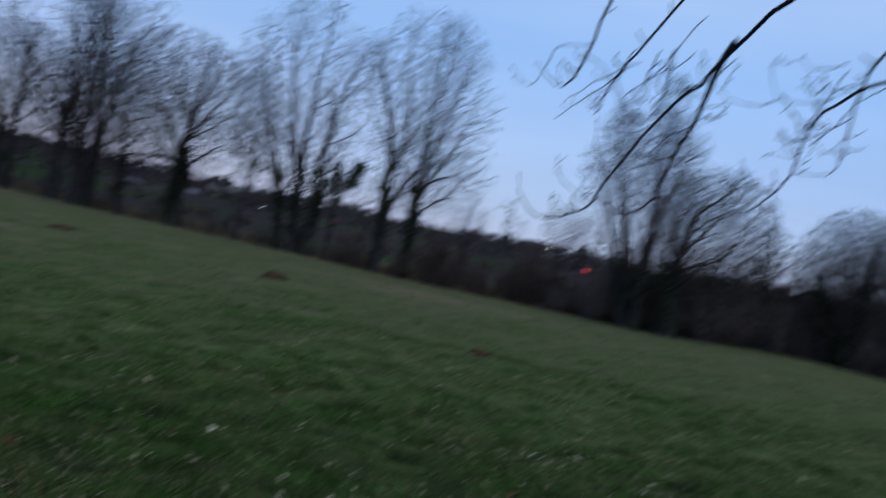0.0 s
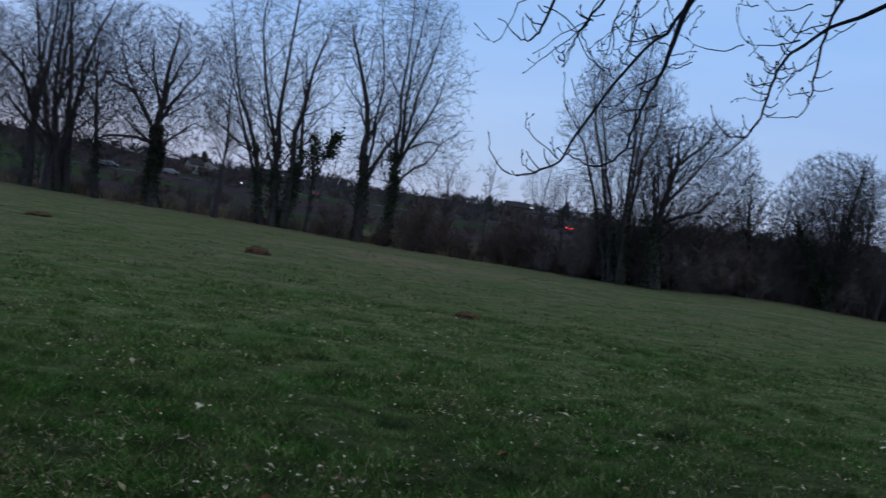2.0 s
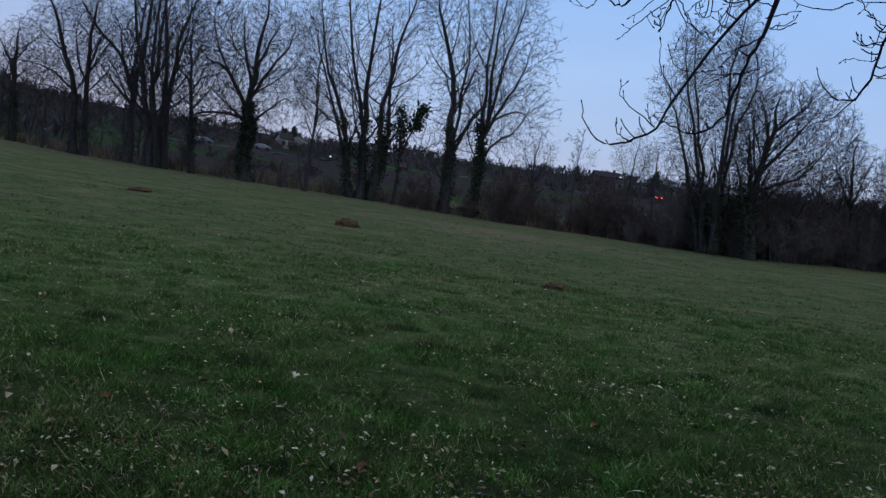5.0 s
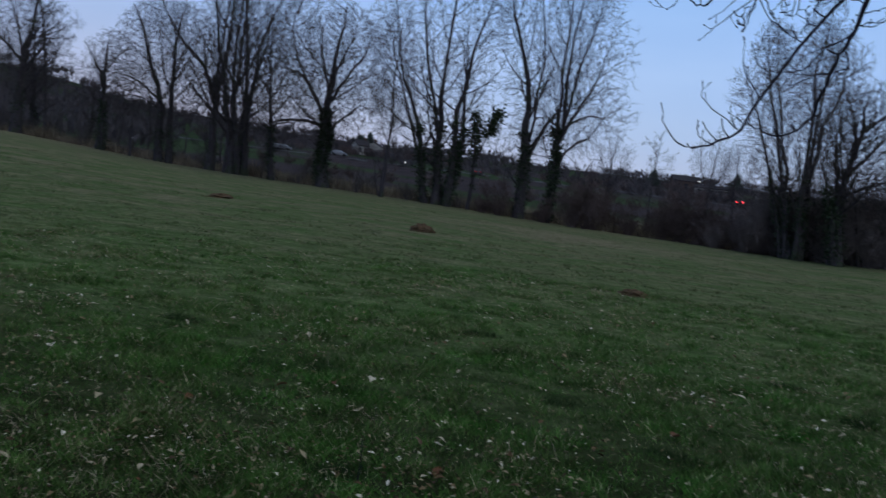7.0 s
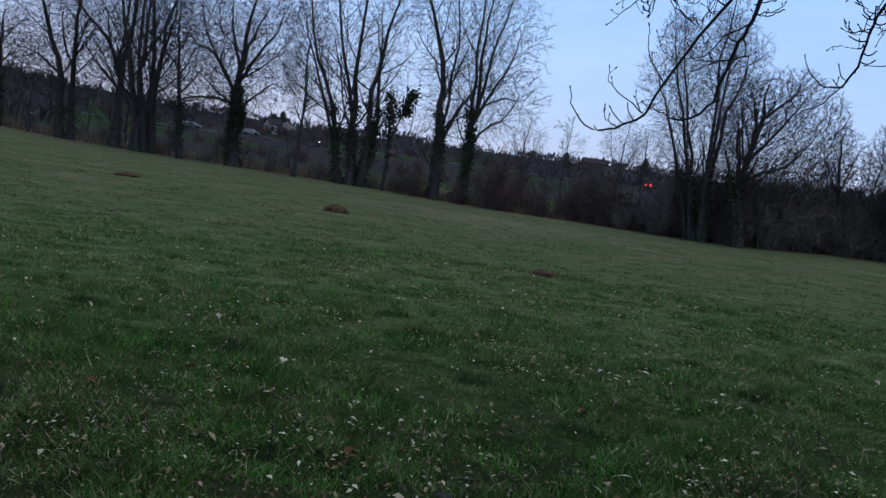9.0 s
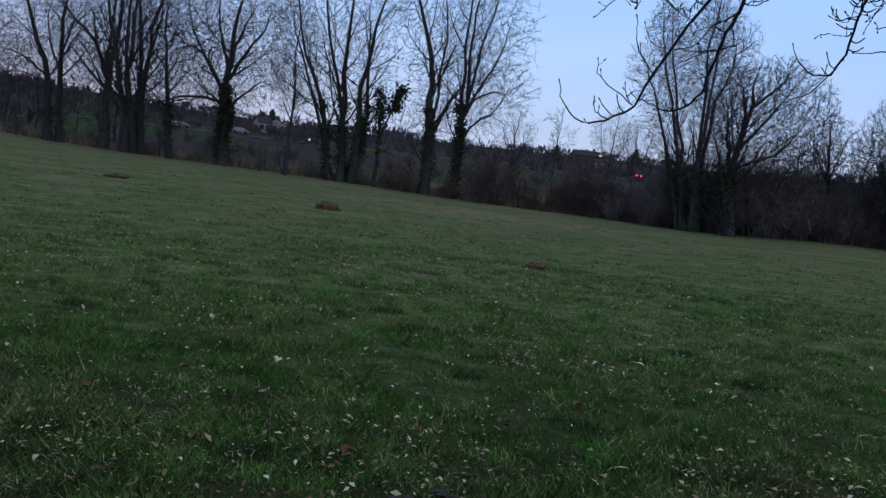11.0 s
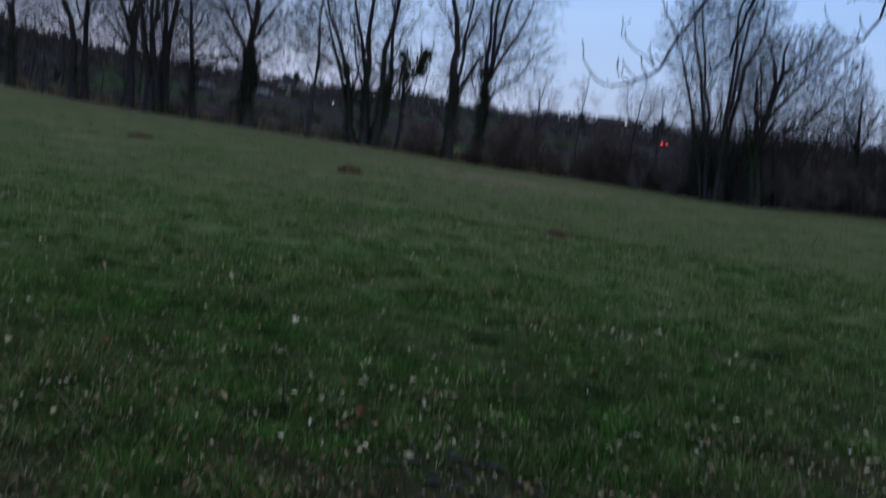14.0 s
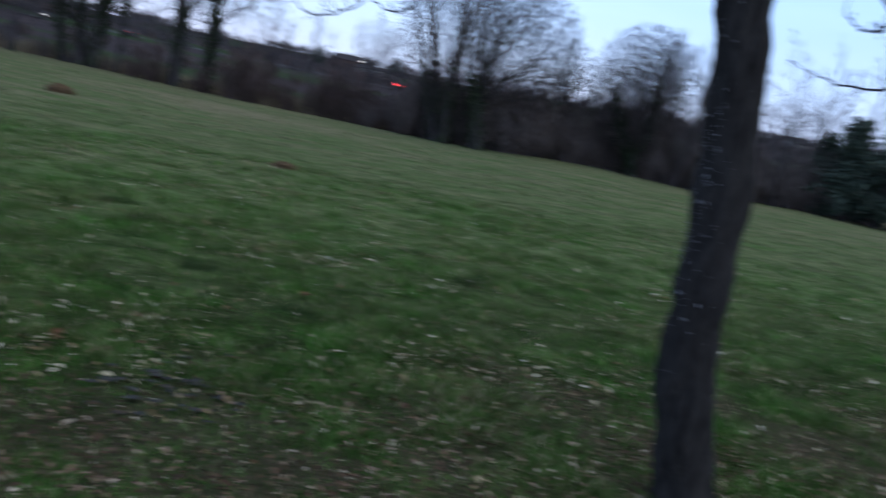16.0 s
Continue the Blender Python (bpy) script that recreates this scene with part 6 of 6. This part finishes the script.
HOMES = [house(-11.9, 1.30, 3.6, 5, 2.7, 1.6, M_WALL, 20, "pale rendered house among trees on the hillside"),
         house(-11.0, 1.36, 3.2, 5, 2.7, 1.4, M_WALL, 80, "small pale house with a slate roof on the hillside"),
         house(-7.6, 1.3, 8, 6, 2.6, 1.5, M_BRICKW, -8, "brick house with a slate roof on the ridge"),
         house(10.75, 1.2, 9, 6, 2.4, 0.9, M_WALL, -6, "long low pale building on the hillside", 1.4),
         house(14.3, 1.0, 7, 6, 2.4, 0.9, M_WALL, 10, "low pale building beside dark conifers", 1.4),
         house(9.1, 1.5, 8, 6, 3.0, 1.6, M_BRICKW, 12, "brick house at the top of the lane"),
         house(37.8, 1.7, 6, 6, 3.0, 1.8, M_WALL, 40, "pale house seen between slender trees")]


def road():
    n = 90
    rows = []
    for i in range(n):
        az = -24 + 50 * i / (n - 1)
        cx, cy = on_slope(az, 0.46, 0.0)
        rows.append((az, math.hypot(cx, cy)))
    rr = np.convolve(np.pad([q[1] for q in rows], 8, "edge"), np.ones(17) / 17, "valid")
    v, f_ = [], []
    for (az, _), r in zip(rows, rr):
        for k in (-3.0, 0.0, 3.0):
            x, y = (r + k) * math.sin(radians(az)), (r + k) * math.cos(radians(az))
            v.append((x, y, gz(x, y) + 0.12))
    for i in range(n - 1):
        for k in range(2):
            a = i * 3 + k
            f_.append((a, a + 1, a + 4, a + 3))
    tagged(part("road", mesh_from("road", v, f_), plain_mat("asphalt", (0.05, 0.05, 0.052), 0.9, 0, 1.5, 0.3)), "dark asphalt lane along the hillside", "road", kind="structure")
    return {round(a, 1): r for (a, _), r in zip(rows, rr)}, rows, rr


_, ROAD_ROWS, ROAD_R = road()


def car_parts(e, paint, front_lit, rear_lit):
    """A hatchback, its front to +x."""
    prof = [(-2.0, 0.35), (-2.05, 0.8), (-1.85, 0.95), (-1.35, 1.42), (0.25, 1.45), (0.95, 0.98), (1.85, 0.85), (2.05, 0.62), (2.0, 0.35)]
    bm = bmesh.new()
    a = [bm.verts.new((x, -0.85 if z < 1 else -0.68, z)) for x, z in prof]
    b = [bm.verts.new((x, 0.85 if z < 1 else 0.68, z)) for x, z in prof]
    bm.faces.new(a[::-1])
    bm.faces.new(b)
    for i in range(len(prof)):
        j = (i + 1) % len(prof)
        bm.faces.new((a[i], a[j], b[j], b[i]))
    body = part("body", bm, paint, e)
    for sy in (-1, 1):
        bm = bmesh.new()
        vs = [bm.verts.new((x, sy * y, z)) for x, y, z in ((-1.3, 0.80, 1.0), (0.7, 0.80, 1.0), (0.2, 0.70, 1.38), (-1.1, 0.70, 1.38))]
        bm.faces.new(vs if sy < 0 else vs[::-1])
        part("side_window", bm, M_PANE, body)
        for x in (-1.25, 1.3):
            bm = bmesh.new()
            bmesh.ops.create_cone(bm, cap_ends=True, segments=16, radius1=0.32, radius2=0.32, depth=0.2, matrix=pose(x, sy * 0.8, 0.32, 90))
            part("wheel", bm, M_TYRE, e)
        for x, z, lit, nm in ((2.03, 0.68, front_lit, "headlight"), (-2.06, 0.84, rear_lit, "tail_light")):
            bm = bmesh.new()
            bmesh.ops.create_icosphere(bm, subdivisions=2, radius=0.165, matrix=Matrix.Translation((x, sy * 0.62, z)) @ Matrix.Diagonal((0.5, 1.5, 0.9, 1)))
            part(nm, bm, (M_WHITE if nm == "headlight" else (M_RED if lit > 1 else M_REDDIM)) if lit else M_PANE, e)


def car(az, heading, paint, front, rear, label, off=0.0):
    r = float(np.interp(az, [q[0] for q in ROAD_ROWS], ROAD_R)) + off
    x, y = r * math.sin(radians(az)), r * math.cos(radians(az))
    e = thing("car", (x, y, gz(x, y) + 0.12), label, "car", "cars on the lane")
    e.rotation_euler = (0, 0, radians(heading))
    car_parts(e, paint, front, rear)


car(12.63, 75, M_CARDARK, 0, 2, "dark hatchback with red tail lights glowing", 1.5)
car(-8.75, 250, M_CARDARK, True, False, "dark hatchback with white headlights on", 1.5)
car(-4.1, 100, M_CARDARK, False, True, "dark car with dim red tail lights", -1.5)
car(-16.8, 5, M_CARPALE, False, False, "pale parked car by the lane", 1.5)
car(-17.6, 178, M_CARPALE, False, False, "pale parked car by the lane", 1.5)
car(-13.2, 3, M_CARPALE, False, False, "silver parked car by the lane", 1.5)


def street_lamp(az, el):
    x, y = on_slope(az, el, 5.2)
    e = thing("street_lamp", (x, y, gz(x, y)), "lit street lamp beside the far houses", "street lamp")
    P = spline([(0, 0, 0), (0, 0, 3.5), (0, 0, 5.0), (0.3, 0, 5.3), (0.8, 0, 5.3)], 14)[None]
    part("post", tube_mesh("post", [(P, np.linspace(0.08, 0.05, 14)[None], 8)]), M_TYRE, e)
    bm = bmesh.new()
    bmesh.ops.create_icosphere(bm, subdivisions=2, radius=0.28, matrix=Matrix.Translation((0.95, 0, 5.22)) @ Matrix.Diagonal((1.4, 0.8, 0.4, 1)))
    part("lantern", bm, M_WHITE, e)


street_lamp(9.75, 1.72)

# hedges in front of the far houses and across the hillside
for hx, hy in HOMES:
    for q in (-5.5, -3.2, -1.2, 2.2, 4.4, 6.5):
        k = 1 - rs.uniform(6, 9) / math.hypot(hx, hy)
        shrub(hx * k + q, hy * k, rs.uniform(1.8, 4.2), rs.uniform(2.6, 3.6), 8 + rs.randrange(2), label="dark hedge bush before a far house")
for az, r in [(-12.35, 262), (-11.6, 262), (-11.25, 260), (-10.7, 262), (-10.2, 262), (-12.8, 258), (-9.4, 250), (-8.6, 255), (-7.9, 250), (-7.1, 250), (10.0, 240), (10.4, 238), (11.3, 240), (11.8, 238), (9.4, 250), (14.0, 235), (14.8, 235), (8.6, 240),
              (-18, 150), (-16.4, 152), (-15.1, 149), (-5.6, 145), (-2.2, 150), (1.6, 140), (4.4, 142), (6.2, 138), (-19.5, 150), (-21, 152), (-12.1, 255), (-11.4, 254), (-10.9, 256), (-12.5, 240), (-9.0, 240), (-6.4, 240), (-5.2, 235), (-3.9, 240), (-2.8, 232),
              (-1.5, 240), (0.2, 236), (2.0, 238), (3.6, 234), (5.4, 236), (7.6, 236), (-15.8, 236), (-14.4, 240), (-17.2, 235), (-19, 238), (-20.6, 240), (-22, 236),
              (-13.6, 118), (-12.2, 116), (-9.8, 120), (-7.0, 117), (-3.4, 119), (-0.6, 116), (2.8, 112), (8.0, 112)]:
    x, y = r * math.sin(radians(az)), r * math.cos(radians(az))
    shrub(x, y, rs.uniform(2.2, 3.2), rs.uniform(3.0, 4.2), 8 + rs.randrange(2), label="dark hedge bush on the hillside")


def conifer(x, y, h, w, seed, label="dark evergreen conifer"):
    rng = np.random.default_rng(seed)
    e = thing("conifer", (x, y, gz(x, y)), label, "tree")
    P = np.array([[(0, 0, -0.2), (0, 0, h * 0.5), (0, 0, h)]])
    R = np.array([[0.03 * h, 0.02 * h, 0.004 * h]])
    part("trunk", tube_mesh("trunk", [(P, R, 8)]), M_BARK, e)
    q, rq = spawn(rng, np.array([spline(P[0], 12)]), np.array([np.linspace(0.03, 0.004, 12) * h]), 90, 0.08, 78, 8, w / h, 5, -0.03, 0.06, 0.3, 0.006 * h, 0.4, 0.85)
    part("bough", tube_mesh("bough", [(q, rq, 3)]), M_BARK, e)
    v, f_ = leaf_cloud(rng, q[:, 1:], 3600, 0.035 * h, 0.03 * h)
    tagged(part("foliage", mesh_from("foliage", v, f_), M_PINE, e), kind="stuff")


for az, r, top, w in [(-11.35, 300, 2.3, 2.4), (-11.9, 296, 2.05, 2.2), (12.24, 290, 2.35, 2.6), (7.2, 280, 2.1, 2.6), (41.2, 62, 3.6, 2.6), (43.2, 63, 3.4, 2.8), (39.9, 63, 2.6, 2.2)]:
    x, y = r * math.sin(radians(az)), r * math.cos(radians(az))
    conifer(x, y, 1.6 + r * math.tan(radians(top)) - gz(x, y), w, int(az * 10) + 900, "dark evergreen conifer by the houses" if r > 100 else "dark broad conifer behind the thicket")


def hill_woods():
    """Leafless woodland on the hill and hedgerows along the ridge."""
    rng = np.random.default_rng(55)
    n = 2400
    az = np.concatenate([rng.uniform(-60, -24, 900), rng.uniform(-24, 60, 1500)])
    r = np.concatenate([rng.uniform(140, 335, 900), np.concatenate([rng.normal(312, 22, 800).clip(190, 345), rng.uniform(215, 320, 700)])])
    x, y = r * np.sin(np.radians(az)), r * np.cos(np.radians(az))
    z = land(x, y)
    h = np.concatenate([rng.uniform(3.0, 5.5, 900), rng.uniform(1.6, 4.6, 1500)])
    m = 16
    c = np.stack([x, y, z], axis=1)
    o = rng.normal(size=(n, m, 3)) * np.array((0.32, 0.32, 0.2)) * h[:, None, None]
    o[:, :, 2] = np.abs(o[:, :, 2]) + 0.25 * h[:, None]
    p = c[:, None, :] + o
    a = rng.uniform(0, 6.28, (n, m))
    w = (0.05 * h)[:, None] * rng.uniform(0.6, 1.4, (n, m))
    s = np.stack([np.cos(a) * w, np.sin(a) * w, np.zeros((n, m))], axis=2)
    tip = p + np.stack([rng.normal(0, 0.12, (n, m)), rng.normal(0, 0.12, (n, m)), rng.uniform(0.12, 0.24, (n, m))], axis=2) * h[:, None, None]
    low = p - np.stack([o[:, :, 0] * 0.5, o[:, :, 1] * 0.5, o[:, :, 2] * 1.0], axis=2)
    v = np.stack([low, p - s, tip, p + s], axis=2).reshape(-1, 3)
    tagged(part("hill_woods", mesh_from("hill_woods", v, np.arange(n * m * 4).reshape(-1, 4)), M_TWIG), "dark leafless woods and hedges on the hill", "woodland", kind="stuff")


hill_woods()
